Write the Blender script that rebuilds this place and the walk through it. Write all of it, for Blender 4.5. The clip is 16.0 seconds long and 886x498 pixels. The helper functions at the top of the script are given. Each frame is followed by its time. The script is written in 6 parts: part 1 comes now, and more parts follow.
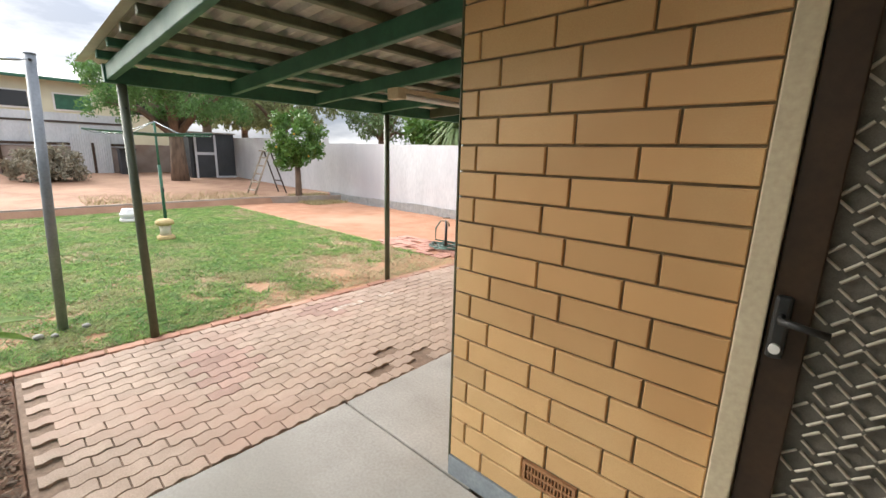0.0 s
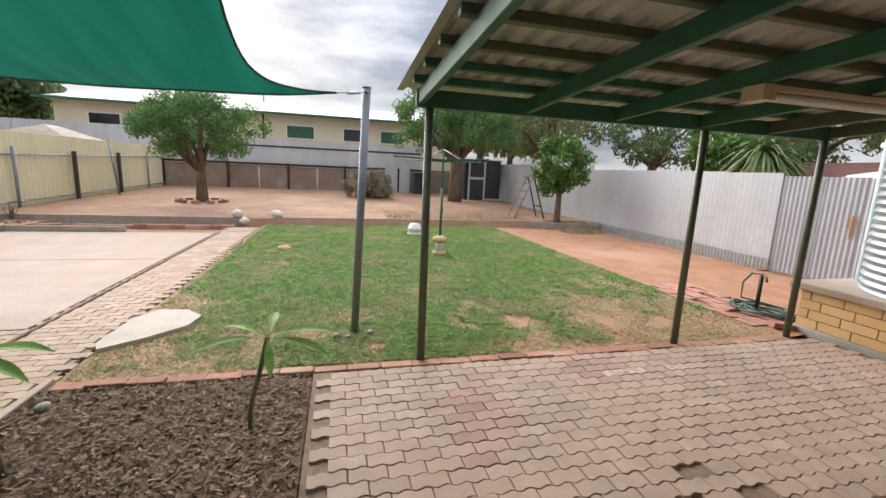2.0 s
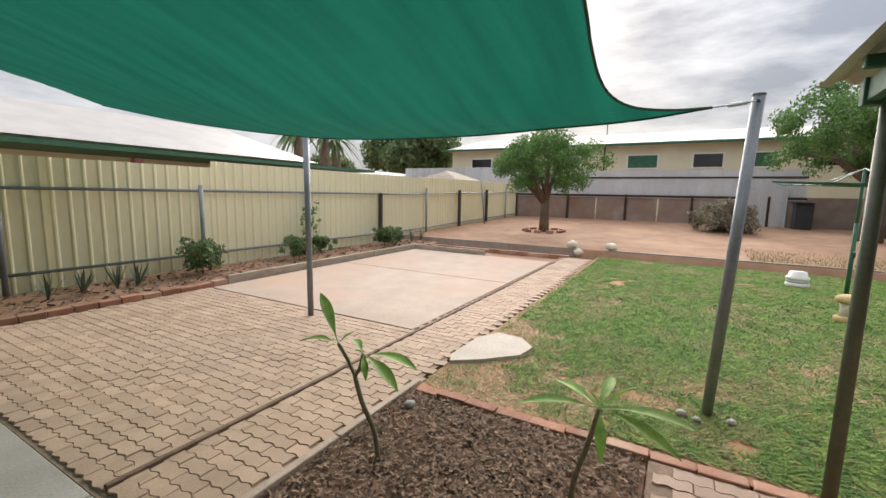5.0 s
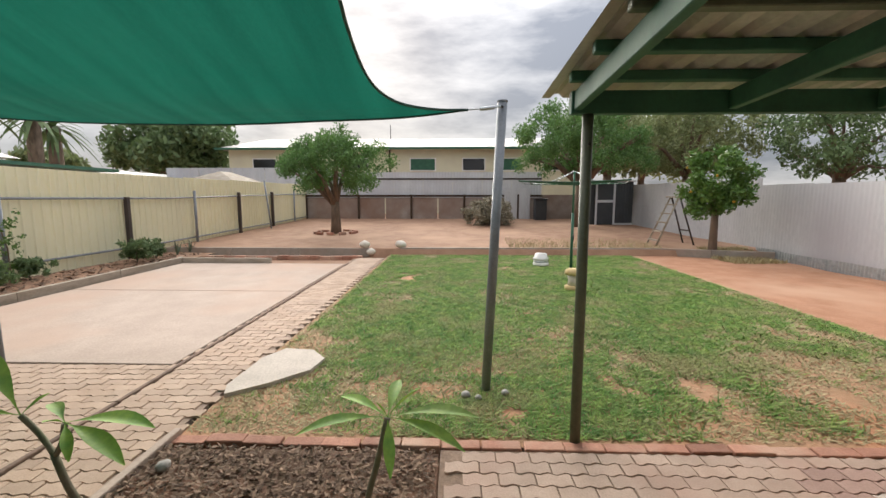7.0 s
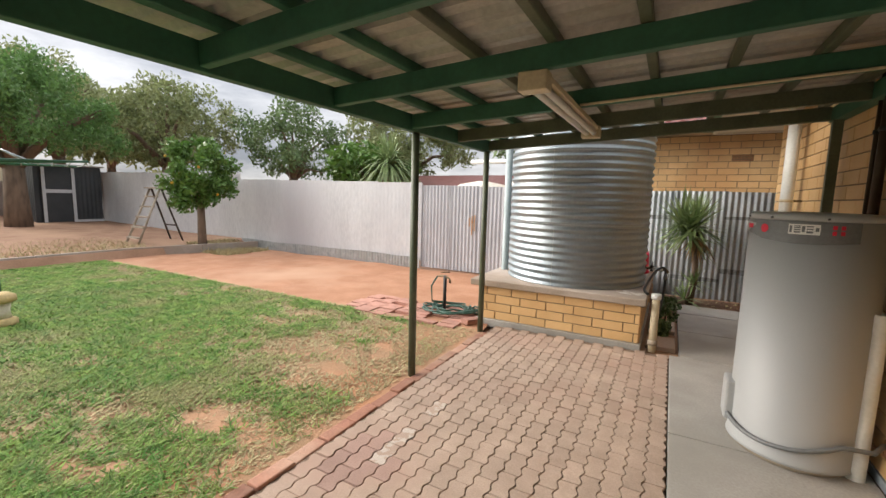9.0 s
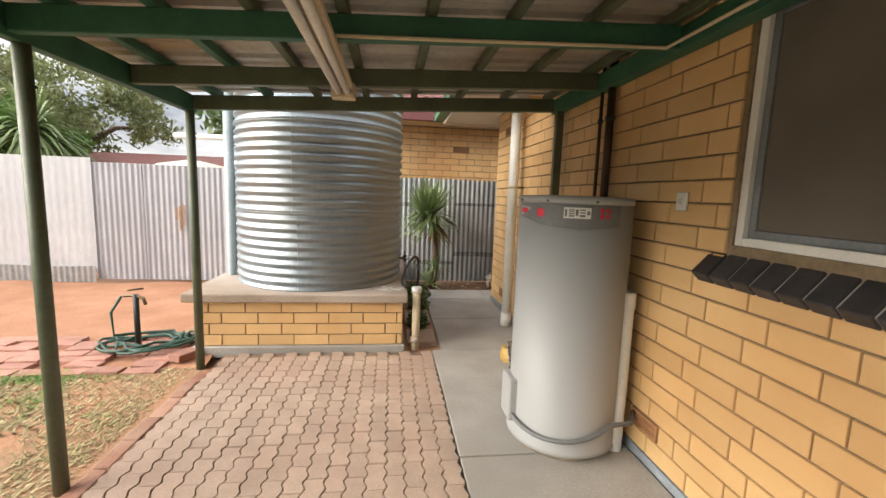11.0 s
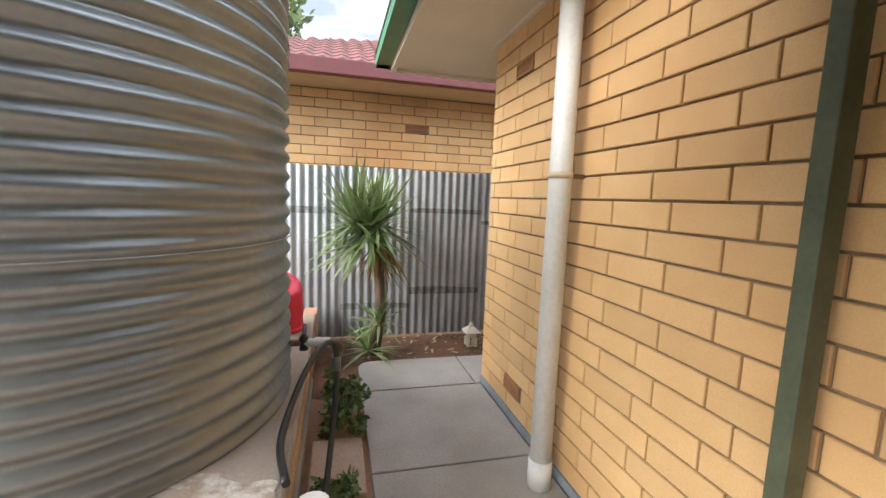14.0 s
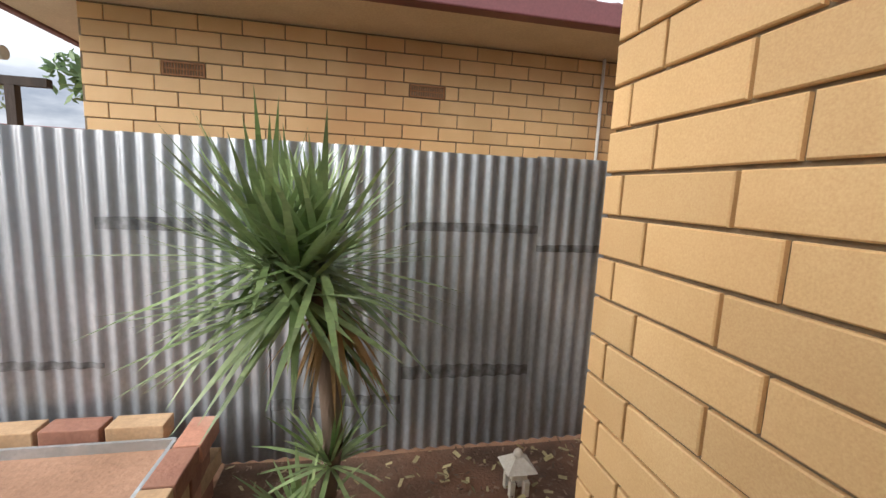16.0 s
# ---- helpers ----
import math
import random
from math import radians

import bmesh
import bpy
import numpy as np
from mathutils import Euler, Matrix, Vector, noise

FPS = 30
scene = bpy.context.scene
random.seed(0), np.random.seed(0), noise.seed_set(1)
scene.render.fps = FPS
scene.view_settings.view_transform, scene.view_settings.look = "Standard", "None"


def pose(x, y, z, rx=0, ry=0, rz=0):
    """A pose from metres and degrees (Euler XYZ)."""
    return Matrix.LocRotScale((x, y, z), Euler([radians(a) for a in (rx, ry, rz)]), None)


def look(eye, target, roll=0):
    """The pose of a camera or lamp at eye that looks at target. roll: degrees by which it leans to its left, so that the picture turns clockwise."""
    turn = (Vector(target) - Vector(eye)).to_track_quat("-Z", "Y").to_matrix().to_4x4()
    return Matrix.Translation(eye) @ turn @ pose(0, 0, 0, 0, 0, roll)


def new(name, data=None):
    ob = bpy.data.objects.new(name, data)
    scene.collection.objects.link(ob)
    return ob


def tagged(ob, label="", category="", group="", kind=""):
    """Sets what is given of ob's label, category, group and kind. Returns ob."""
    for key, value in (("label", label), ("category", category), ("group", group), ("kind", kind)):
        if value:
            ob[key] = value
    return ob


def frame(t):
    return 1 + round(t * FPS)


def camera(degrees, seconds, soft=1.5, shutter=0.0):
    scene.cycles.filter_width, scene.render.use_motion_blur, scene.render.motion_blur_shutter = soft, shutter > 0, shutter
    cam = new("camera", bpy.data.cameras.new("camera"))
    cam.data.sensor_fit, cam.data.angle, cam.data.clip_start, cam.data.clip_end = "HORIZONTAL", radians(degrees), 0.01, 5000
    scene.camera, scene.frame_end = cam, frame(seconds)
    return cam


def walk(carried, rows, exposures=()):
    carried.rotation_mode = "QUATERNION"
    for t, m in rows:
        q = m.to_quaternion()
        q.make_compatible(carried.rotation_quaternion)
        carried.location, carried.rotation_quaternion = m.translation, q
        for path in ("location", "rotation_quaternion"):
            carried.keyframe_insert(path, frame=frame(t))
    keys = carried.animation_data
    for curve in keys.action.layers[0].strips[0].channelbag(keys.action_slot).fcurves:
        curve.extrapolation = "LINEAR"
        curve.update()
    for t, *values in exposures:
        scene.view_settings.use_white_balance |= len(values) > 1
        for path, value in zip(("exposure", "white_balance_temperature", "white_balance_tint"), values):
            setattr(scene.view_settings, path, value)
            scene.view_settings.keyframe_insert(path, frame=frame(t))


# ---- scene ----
cam = camera(93.6, 16.0)
PATH = [
    (0, (0.171, 0.572, 1.456), (-1.148, 2.01, 1.02), 1.5),
    (0.5, (0.055, 0.573, 1.446), (-1.481, 1.786, 1.033), 1.9),
    (1, (-0.124, 0.619, 1.449), (-1.828, 1.589, 1.056), 2.1),
    (1.5, (-0.322, 0.663, 1.442), (-2.144, 1.399, 1.07), 2.5),
    (2, (-0.578, 0.675, 1.431), (-2.485, 1.162, 1.077), 2.5),
    (2.5, (-0.799, 0.699, 1.427), (-2.762, 0.89, 1.095), 2.4),
    (3, (-0.964, 0.71, 1.452), (-2.933, 0.545, 1.138), 1.9),
    (3.5, (-1.017, 0.627, 1.48), (-2.919, 0.08, 1.188), 1.1),
    (4, (-0.999, 0.566, 1.458), (-2.774, -0.317, 1.191), 1.2),
    (4.2, (-0.979, 0.556, 1.456), (-2.696, -0.435, 1.193), 1.2),
    (6.5, (-1.066, 0.529, 1.471), (-2.98, 0.001, 1.232), -0.2),
    (7, (-1.225, 0.586, 1.436), (-3.209, 0.523, 1.193), -0.0),
    (7.5, (-1.395, 0.652, 1.42), (-3.327, 1.105, 1.176), 0.4),
    (8, (-1.594, 0.719, 1.412), (-3.328, 1.686, 1.171), 0.9),
    (8.5, (-1.757, 0.803, 1.386), (-3.136, 2.234, 1.159), 1.0),
    (9, (-1.842, 0.967, 1.405), (-2.79, 2.712, 1.162), 1.5),
    (9.5, (-1.919, 1.084, 1.406), (-2.421, 3.003, 1.153), 2.0),
    (10, (-2.027, 1.214, 1.384), (-2.154, 3.194, 1.131), 2.1),
    (10.2, (-2.065, 1.299, 1.374), (-2.079, 3.282, 1.11), 2.1),
    (12.3, (-2.146, 2.845, 1.33), (-1.727, 4.79, 1.122), 1.9),
    (12.5, (-2.13, 3.018, 1.319), (-1.67, 4.956, 1.13), 1.9),
    (13, (-2.062, 3.438, 1.327), (-1.526, 5.356, 1.147), 1.7),
    (13.5, (-1.975, 3.879, 1.326), (-1.442, 5.797, 1.128), 2.2),
    (14, (-1.845, 4.325, 1.342), (-1.348, 6.248, 1.103), 2.2),
    (14.5, (-1.663, 4.811, 1.353), (-1.261, 6.754, 1.105), 3.1),
    (15, (-1.55, 5.266, 1.354), (-1.213, 7.223, 1.116), 3.6),
    (15.5, (-1.466, 5.744, 1.388), (-1.114, 7.697, 1.135), 2.9),
    (16, (-1.378, 6.188, 1.404), (-0.983, 8.129, 1.13), 2.6),
]
walk(cam, [(t, look(eye, target, roll)) for t, eye, target, roll in PATH],
     exposures=((0, 1.1, 6400, 10), (2, 0.52, 6400, 10), (4, 0.42, 6600, 10), (6.5, 0.4, 6700, 10), (7.5, 0.33, 6700, 10), (9, 0.66, 6700, 10), (10, 0.8, 6800, 10), (12.5, 1.1, 6800, 10), (13.5, 1.2, 6500, 10), (14.5, 1.4, 6050, 10), (16, 0.95, 6300, 10)))

# ---- world, sun, exposure ----
SUN_EL, SUN_AZ = 22.0, 255.0
world = bpy.data.worlds.new("overcast_sky")
scene.world = world
world.use_nodes = True
wn, wl = world.node_tree.nodes, world.node_tree.links
wn.clear()
w_out = wn.new("ShaderNodeOutputWorld")
w_bg = wn.new("ShaderNodeBackground")
w_sky = wn.new("ShaderNodeTexSky")
w_sky.sky_type, w_sky.sun_disc = "NISHITA", False
w_sky.sun_elevation, w_sky.sun_rotation = radians(SUN_EL), radians(SUN_AZ)
w_co = wn.new("ShaderNodeTexCoord")
w_map = wn.new("ShaderNodeMapping")
w_map.inputs["Scale"].default_value = (1.0, 1.0, 3.6)
w_noise = wn.new("ShaderNodeTexNoise")
w_noise.inputs["Scale"].default_value, w_noise.inputs["Detail"].default_value = 2.6, 9
w_noise.inputs["Roughness"].default_value = 0.58
w_ramp = wn.new("ShaderNodeValToRGB")
w_ramp.color_ramp.elements[0].position, w_ramp.color_ramp.elements[0].color = 0.36, (0.32, 0.35, 0.42, 1)
w_ramp.color_ramp.elements[1].position, w_ramp.color_ramp.elements[1].color = 0.60, (0.88, 0.89, 0.93, 1)
w_scale = wn.new("ShaderNodeMixRGB")
w_scale.blend_type = "MULTIPLY"
w_scale.inputs[0].default_value = 1.0
w_scale.inputs[2].default_value = (0.09, 0.09, 0.09, 1)
w_mix = wn.new("ShaderNodeMixRGB")
w_mix.inputs[0].default_value = 0.86
wl.new(w_co.outputs["Generated"], w_map.inputs[0])
wl.new(w_map.outputs[0], w_noise.inputs["Vector"])
wl.new(w_noise.outputs["Fac"], w_ramp.inputs[0])
wl.new(w_sky.outputs[0], w_scale.inputs[1])
wl.new(w_scale.outputs[0], w_mix.inputs[1])
wl.new(w_ramp.outputs[0], w_mix.inputs[2])
# an overcast sky is about three times as bright overhead as at the horizon
w_sep = wn.new("ShaderNodeSeparateXYZ")
wl.new(w_co.outputs["Generated"], w_sep.inputs[0])
w_up = wn.new("ShaderNodeMapRange")
w_up.inputs[1].default_value, w_up.inputs[2].default_value = 0.0, 1.0
w_up.inputs[3].default_value, w_up.inputs[4].default_value = 0.66, 2.1
wl.new(w_sep.outputs["Z"], w_up.inputs[0])
w_dome = wn.new("ShaderNodeVectorMath")
w_dome.operation = "SCALE"
wl.new(w_mix.outputs[0], w_dome.inputs[0])
wl.new(w_up.outputs[0], w_dome.inputs["Scale"])
wl.new(w_dome.outputs[0], w_bg.inputs[0])
w_bg.inputs[1].default_value = 0.88
wl.new(w_bg.outputs[0], w_out.inputs[0])
sun = new("sun", bpy.data.lights.new("sun", "SUN"))
sun.data.energy, sun.data.angle, sun.data.color = 5.4, radians(60), (1.0, 0.95, 0.88)
sun.matrix_world = look((-20, -5.4, 8.4), (0, 0, 0))

# ---- materials ----
MATS = {}


def mat(name, a, b=None, scale=6.0, rough=0.8, metal=0.0, bump=0.2, fine=60.0, c=None, stretch=(1, 1, 1), per=0.0, lo=0.35, hi=0.65, trans=0.0):
    """Two-tone noise material in world metres: a and b mix in patches, c adds a broad stain, fine grain gives relief."""
    if name in MATS:
        return MATS[name]
    m = bpy.data.materials.new(name)
    m.use_nodes = True
    n, l = m.node_tree.nodes, m.node_tree.links
    p = n["Principled BSDF"]
    b = b or tuple(v * 0.8 for v in a)
    geo = n.new("ShaderNodeNewGeometry")
    mp = n.new("ShaderNodeMapping")
    mp.inputs["Scale"].default_value = stretch
    l.new(geo.outputs["Position"], mp.inputs[0])
    n1 = n.new("ShaderNodeTexNoise")
    n1.inputs["Scale"].default_value, n1.inputs["Detail"].default_value = scale, 6
    l.new(mp.outputs[0], n1.inputs["Vector"])
    rp = n.new("ShaderNodeValToRGB")
    rp.color_ramp.elements[0].position, rp.color_ramp.elements[0].color = lo, (*a, 1)
    rp.color_ramp.elements[1].position, rp.color_ramp.elements[1].color = hi, (*b, 1)
    l.new(n1.outputs["Fac"], rp.inputs[0])
    col = rp.outputs[0]
    n2 = n.new("ShaderNodeTexNoise")
    n2.inputs["Scale"].default_value, n2.inputs["Detail"].default_value = fine, 4
    l.new(mp.outputs[0], n2.inputs["Vector"])
    gr = n.new("ShaderNodeMixRGB")
    gr.blend_type, gr.inputs[0].default_value = "OVERLAY", 0.28
    l.new(col, gr.inputs[1])
    l.new(n2.outputs["Fac"], gr.inputs[2])
    col = gr.outputs[0]
    if c:
        n3 = n.new("ShaderNodeTexNoise")
        n3.inputs["Scale"].default_value, n3.inputs["Detail"].default_value = scale * 0.22, 5
        l.new(mp.outputs[0], n3.inputs["Vector"])
        r3 = n.new("ShaderNodeValToRGB")
        r3.color_ramp.elements[0].position, r3.color_ramp.elements[1].position = 0.48, 0.68
        l.new(n3.outputs["Fac"], r3.inputs[0])
        mx = n.new("ShaderNodeMixRGB")
        mx.inputs[2].default_value = (*c, 1)
        l.new(r3.outputs[0], mx.inputs[0])
        l.new(col, mx.inputs[1])
        col = mx.outputs[0]
    if per:
        info = n.new("ShaderNodeObjectInfo")
        add = n.new("ShaderNodeMath")
        l.new(info.outputs["Random"], add.inputs[0])
        l.new(geo.outputs["Random Per Island"], add.inputs[1])
        fr = n.new("ShaderNodeMath")
        fr.operation = "FRACT"
        l.new(add.outputs[0], fr.inputs[0])
        mr = n.new("ShaderNodeMapRange")
        mr.inputs[3].default_value, mr.inputs[4].default_value = 1 - per, 1 + per
        l.new(fr.outputs[0], mr.inputs[0])
        hs = n.new("ShaderNodeHueSaturation")
        l.new(mr.outputs[0], hs.inputs["Value"])
        l.new(col, hs.inputs["Color"])
        col = hs.outputs[0]
    l.new(col, p.inputs["Base Color"])
    rr = n.new("ShaderNodeMapRange")
    rr.inputs[3].default_value, rr.inputs[4].default_value = max(0.02, rough - 0.1), min(1, rough + 0.1)
    l.new(n1.outputs["Fac"], rr.inputs[0])
    l.new(rr.outputs[0], p.inputs["Roughness"])
    p.inputs["Metallic"].default_value = metal
    if bump:
        bp = n.new("ShaderNodeBump")
        bp.inputs["Strength"].default_value, bp.inputs["Distance"].default_value = bump, 0.01
        l.new(n2.outputs["Fac"], bp.inputs["Height"])
        l.new(bp.outputs[0], p.inputs["Normal"])
    if trans:
        tr = n.new("ShaderNodeBsdfTranslucent")
        l.new(col, tr.inputs[0])
        ms = n.new("ShaderNodeMixShader")
        ms.inputs[0].default_value = trans
        l.new(p.outputs[0], ms.inputs[1])
        l.new(tr.outputs[0], ms.inputs[2])
        l.new(ms.outputs[0], n["Material Output"].inputs[0])
    MATS[name] = m
    return m


BRICK = mat("cream_brick", (0.70, 0.46, 0.22), (0.65, 0.415, 0.19), 4, 0.55, bump=0.05, fine=260, c=(0.58, 0.335, 0.14), per=0.09)
MORTAR = mat("mortar", (0.24, 0.18, 0.11), (0.19, 0.14, 0.09), 20, 0.95, bump=0.4)
GREEN = mat("green_paint", (0.035, 0.13, 0.075), (0.025, 0.10, 0.06), 5, 0.62, bump=0.08, fine=40)
OLIVE = mat("olive_paint", (0.10, 0.115, 0.07), (0.075, 0.09, 0.055), 7, 0.5, bump=0.1)
GALV = mat("galvanised_steel", (0.50, 0.53, 0.55), (0.36, 0.40, 0.42), 9, 0.45, 0.65, 0.08, 50, c=(0.42, 0.44, 0.44))
TANKM = mat("tank_steel", (0.35, 0.41, 0.455), (0.27, 0.32, 0.355), 3, 0.42, 0.7, 0.05, 40, c=(0.34, 0.35, 0.34), stretch=(1, 1, 0.5))
FENCEG = mat("weathered_iron", (0.50, 0.53, 0.57), (0.33, 0.36, 0.39), 3.0, 0.42, 0.6, 0.08, 50, c=(0.34, 0.35, 0.37), per=0.3, stretch=(1, 1, 0.6))
GREYF = mat("pale_grey_sheet", (0.60, 0.61, 0.63), (0.53, 0.54, 0.56), 2, 0.5, 0.1, 0.06, 30, c=(0.50, 0.50, 0.53), stretch=(1, 1, 0.3))
CREAMF = mat("cream_sheet", (0.84, 0.79, 0.53), (0.78, 0.73, 0.49), 1.5, 0.5, 0, 0.04, 20, c=(0.74, 0.71, 0.50), stretch=(1, 1, 0.3))
ROOFU = mat("roof_underside", (0.46, 0.45, 0.41), (0.37, 0.36, 0.325), 4, 0.5, 0.2, 0.08, 40, c=(0.34, 0.26, 0.18))
CONC = mat("concrete", (0.42, 0.40, 0.37), (0.35, 0.33, 0.30), 3, 0.85, bump=0.18, fine=70, c=(0.30, 0.28, 0.25))
SLABM = mat("pink_concrete", (0.45, 0.35, 0.285), (0.40, 0.31, 0.25), 2.2, 0.85, bump=0.15, fine=60, c=(0.46, 0.32, 0.24))
PAVER = mat("paver", (0.43, 0.32, 0.25), (0.36, 0.265, 0.205), 6, 0.85, bump=0.3, fine=110, c=(0.40, 0.27, 0.21), per=0.08)
PAVJ = mat("paver_joint", (0.25, 0.17, 0.12), (0.18, 0.12, 0.085), 25, 0.95, bump=0.5)
SOIL = mat("red_soil", (0.42, 0.21, 0.12), (0.34, 0.16, 0.085), 2.5, 0.95, bump=0.5, fine=45, c=(0.46, 0.27, 0.17))
EARTH = mat("brown_earth", (0.35, 0.20, 0.125), (0.27, 0.15, 0.09), 3.0, 0.95, bump=0.5, fine=45, c=(0.40, 0.24, 0.15))
DARKS = mat("dark_soil", (0.17, 0.095, 0.06), (0.11, 0.062, 0.04), 7, 0.97, bump=0.7, fine=60, c=(0.24, 0.12, 0.07))
LAWNB = mat("lawn_base", (0.42, 0.23, 0.13), (0.32, 0.20, 0.11), 5, 0.95, bump=0.6, fine=50, c=(0.47, 0.22, 0.11))
GRASS = mat("grass_blade", (0.11, 0.25, 0.04), (0.29, 0.40, 0.10), 8, 0.75, bump=0, c=(0.34, 0.34, 0.14), per=0.4, trans=0.3)
STRAW = mat("dry_grass", (0.44, 0.37, 0.20), (0.36, 0.30, 0.15), 3, 0.85, bump=0, per=0.2)
MULCH = mat("mulch_chip", (0.25, 0.165, 0.11), (0.15, 0.095, 0.065), 20, 0.95, bump=0.3, per=0.45)
WHITEP = mat("white_paint", (0.78, 0.77, 0.74), (0.70, 0.68, 0.64), 3, 0.45, bump=0.05)
CREAMP = mat("cream_paint", (0.62, 0.52, 0.36), (0.56, 0.47, 0.32), 3, 0.5, bump=0.08)
SOFFIT = mat("soffit_paint", (0.74, 0.68, 0.58), (0.68, 0.62, 0.52), 2, 0.6, bump=0.05)
BROWN = mat("brown_frame", (0.06, 0.035, 0.02), (0.045, 0.028, 0.018), 10, 0.4, 0.3, 0.05)
HEATER = mat("heater_grey", (0.37, 0.375, 0.375), (0.365, 0.37, 0.37), 1.5, 0.45, 0.0, 0.01, 600)
DGREY = mat("dark_grey_band", (0.16, 0.165, 0.17), (0.14, 0.145, 0.15), 4, 0.4, 0, 0.02)
RED = mat("red_plastic", (0.72, 0.02, 0.055), (0.64, 0.016, 0.045), 4, 0.35, bump=0.03)
SAILM = mat("green_shadecloth", (0.006, 0.115, 0.078), (0.004, 0.085, 0.058), 2.0, 0.8, bump=0.4, fine=120, stretch=(0.25, 3.0, 1), trans=0.5)
GREYPOST = mat("grey_painted_steel", (0.23, 0.25, 0.27), (0.19, 0.21, 0.23), 6, 0.45, 0.2, 0.06)
DARKW = mat("dark_timber", (0.07, 0.05, 0.04), (0.045, 0.035, 0.03), 10, 0.85, bump=0.4, stretch=(1, 1, 0.2))
TIMBER = mat("weathered_timber", (0.40, 0.34, 0.27), (0.30, 0.25, 0.19), 8, 0.85, bump=0.4, stretch=(0.4, 0.4, 1))
TILE = mat("burgundy_tile", (0.17, 0.055, 0.045), (0.135, 0.045, 0.035), 4, 0.6, bump=0.15, per=0.12)
BURG = mat("burgundy_paint", (0.16, 0.05, 0.05), (0.13, 0.042, 0.042), 3, 0.45, bump=0.04)
SILL = mat("sill_brick", (0.045, 0.04, 0.042), (0.03, 0.028, 0.03), 12, 0.55, bump=0.15, per=0.2)
REDBR = mat("red_brick", (0.40, 0.19, 0.125), (0.33, 0.15, 0.10), 8, 0.85, bump=0.35, per=0.25, c=(0.44, 0.29, 0.21))
PINKBR = mat("pink_brick", (0.46, 0.24, 0.18), (0.38, 0.19, 0.14), 8, 0.85, bump=0.35, per=0.15)
STONEW = mat("white_stone", (0.72, 0.66, 0.56), (0.62, 0.56, 0.47), 10, 0.8, bump=0.3)
BARK = mat("bark", (0.20, 0.14, 0.10), (0.12, 0.085, 0.06), 10, 0.95, bump=0.8, fine=40, stretch=(1, 1, 0.3))
LEAFA = mat("jacaranda_leaf", (0.13, 0.25, 0.07), (0.085, 0.18, 0.05), 3, 0.6, bump=0, per=0.3, trans=0.3)
LEAFB = mat("citrus_leaf", (0.08, 0.18, 0.03), (0.13, 0.23, 0.05), 3, 0.45, bump=0, per=0.3, trans=0.2)
LEAFC = mat("gum_leaf", (0.19, 0.24, 0.10), (0.27, 0.30, 0.14), 1.2, 0.65, bump=0, per=0.3, trans=0.3)
LEAFD = mat("dark_leaf", (0.10, 0.165, 0.065), (0.15, 0.22, 0.09), 1.2, 0.65, bump=0, per=0.3, trans=0.2)
LEAFG = mat("saltbush_leaf", (0.24, 0.22, 0.16), (0.32, 0.29, 0.21), 4, 0.85, bump=0, per=0.25)
YUCL = mat("yucca_leaf", (0.17, 0.25, 0.09), (0.27, 0.34, 0.16), 6, 0.45, bump=0, per=0.3, trans=0.2)
YUCD = mat("dead_yucca_leaf", (0.34, 0.22, 0.10), (0.26, 0.16, 0.07), 6, 0.85, bump=0, per=0.2)
FRANG = mat("frangipani_leaf", (0.27, 0.42, 0.07), (0.16, 0.32, 0.06), 12, 0.6, bump=0.05, per=0.2, trans=0.25)
BLACK = mat("black_plastic", (0.02, 0.02, 0.02), (0.03, 0.03, 0.03), 8, 0.4, bump=0.05)
HOSE = mat("green_hose", (0.03, 0.09, 0.06), (0.025, 0.07, 0.05), 8, 0.4, bump=0.05)
BRASS = mat("tap_brass", (0.22, 0.15, 0.08), (0.13, 0.10, 0.07), 20, 0.45, 0.7, 0.2)
PVC = mat("white_pvc", (0.70, 0.70, 0.68), (0.62, 0.61, 0.57), 4, 0.4, bump=0.03)
PALEH = mat("cream_weatherboard", (0.68, 0.64, 0.46), (0.62, 0.58, 0.42), 1, 0.6, bump=0.05)
PALER = mat("pale_roof_sheet", (0.44, 0.41, 0.39), (0.38, 0.36, 0.345), 1, 0.5, 0.1, 0.05)
SHEDM = mat("charcoal_sheet", (0.045, 0.05, 0.055), (0.035, 0.04, 0.045), 3, 0.45, 0.1, 0.05)
PANELC = mat("old_cement_panel", (0.36, 0.30, 0.26), (0.28, 0.22, 0.19), 2, 0.9, bump=0.25, c=(0.24, 0.15, 0.11))
YELLOWS = mat("yellow_stone", (0.55, 0.42, 0.20), (0.45, 0.33, 0.15), 12, 0.85, bump=0.3)
DGLASS = bpy.data.materials.new("window_glass")
DGLASS.use_nodes = True
_p = DGLASS.node_tree.nodes["Principled BSDF"]
_p.inputs["Base Color"].default_value, _p.inputs["Roughness"].default_value = (0.02, 0.02, 0.022, 1), 0.04
# near-black tone that paints in the shade of unlit rooms
ROOMSHADE = mat("room_shade_tone", (0.05, 0.045, 0.04), (0.035, 0.03, 0.028), 3, 0.9, bump=0.05)


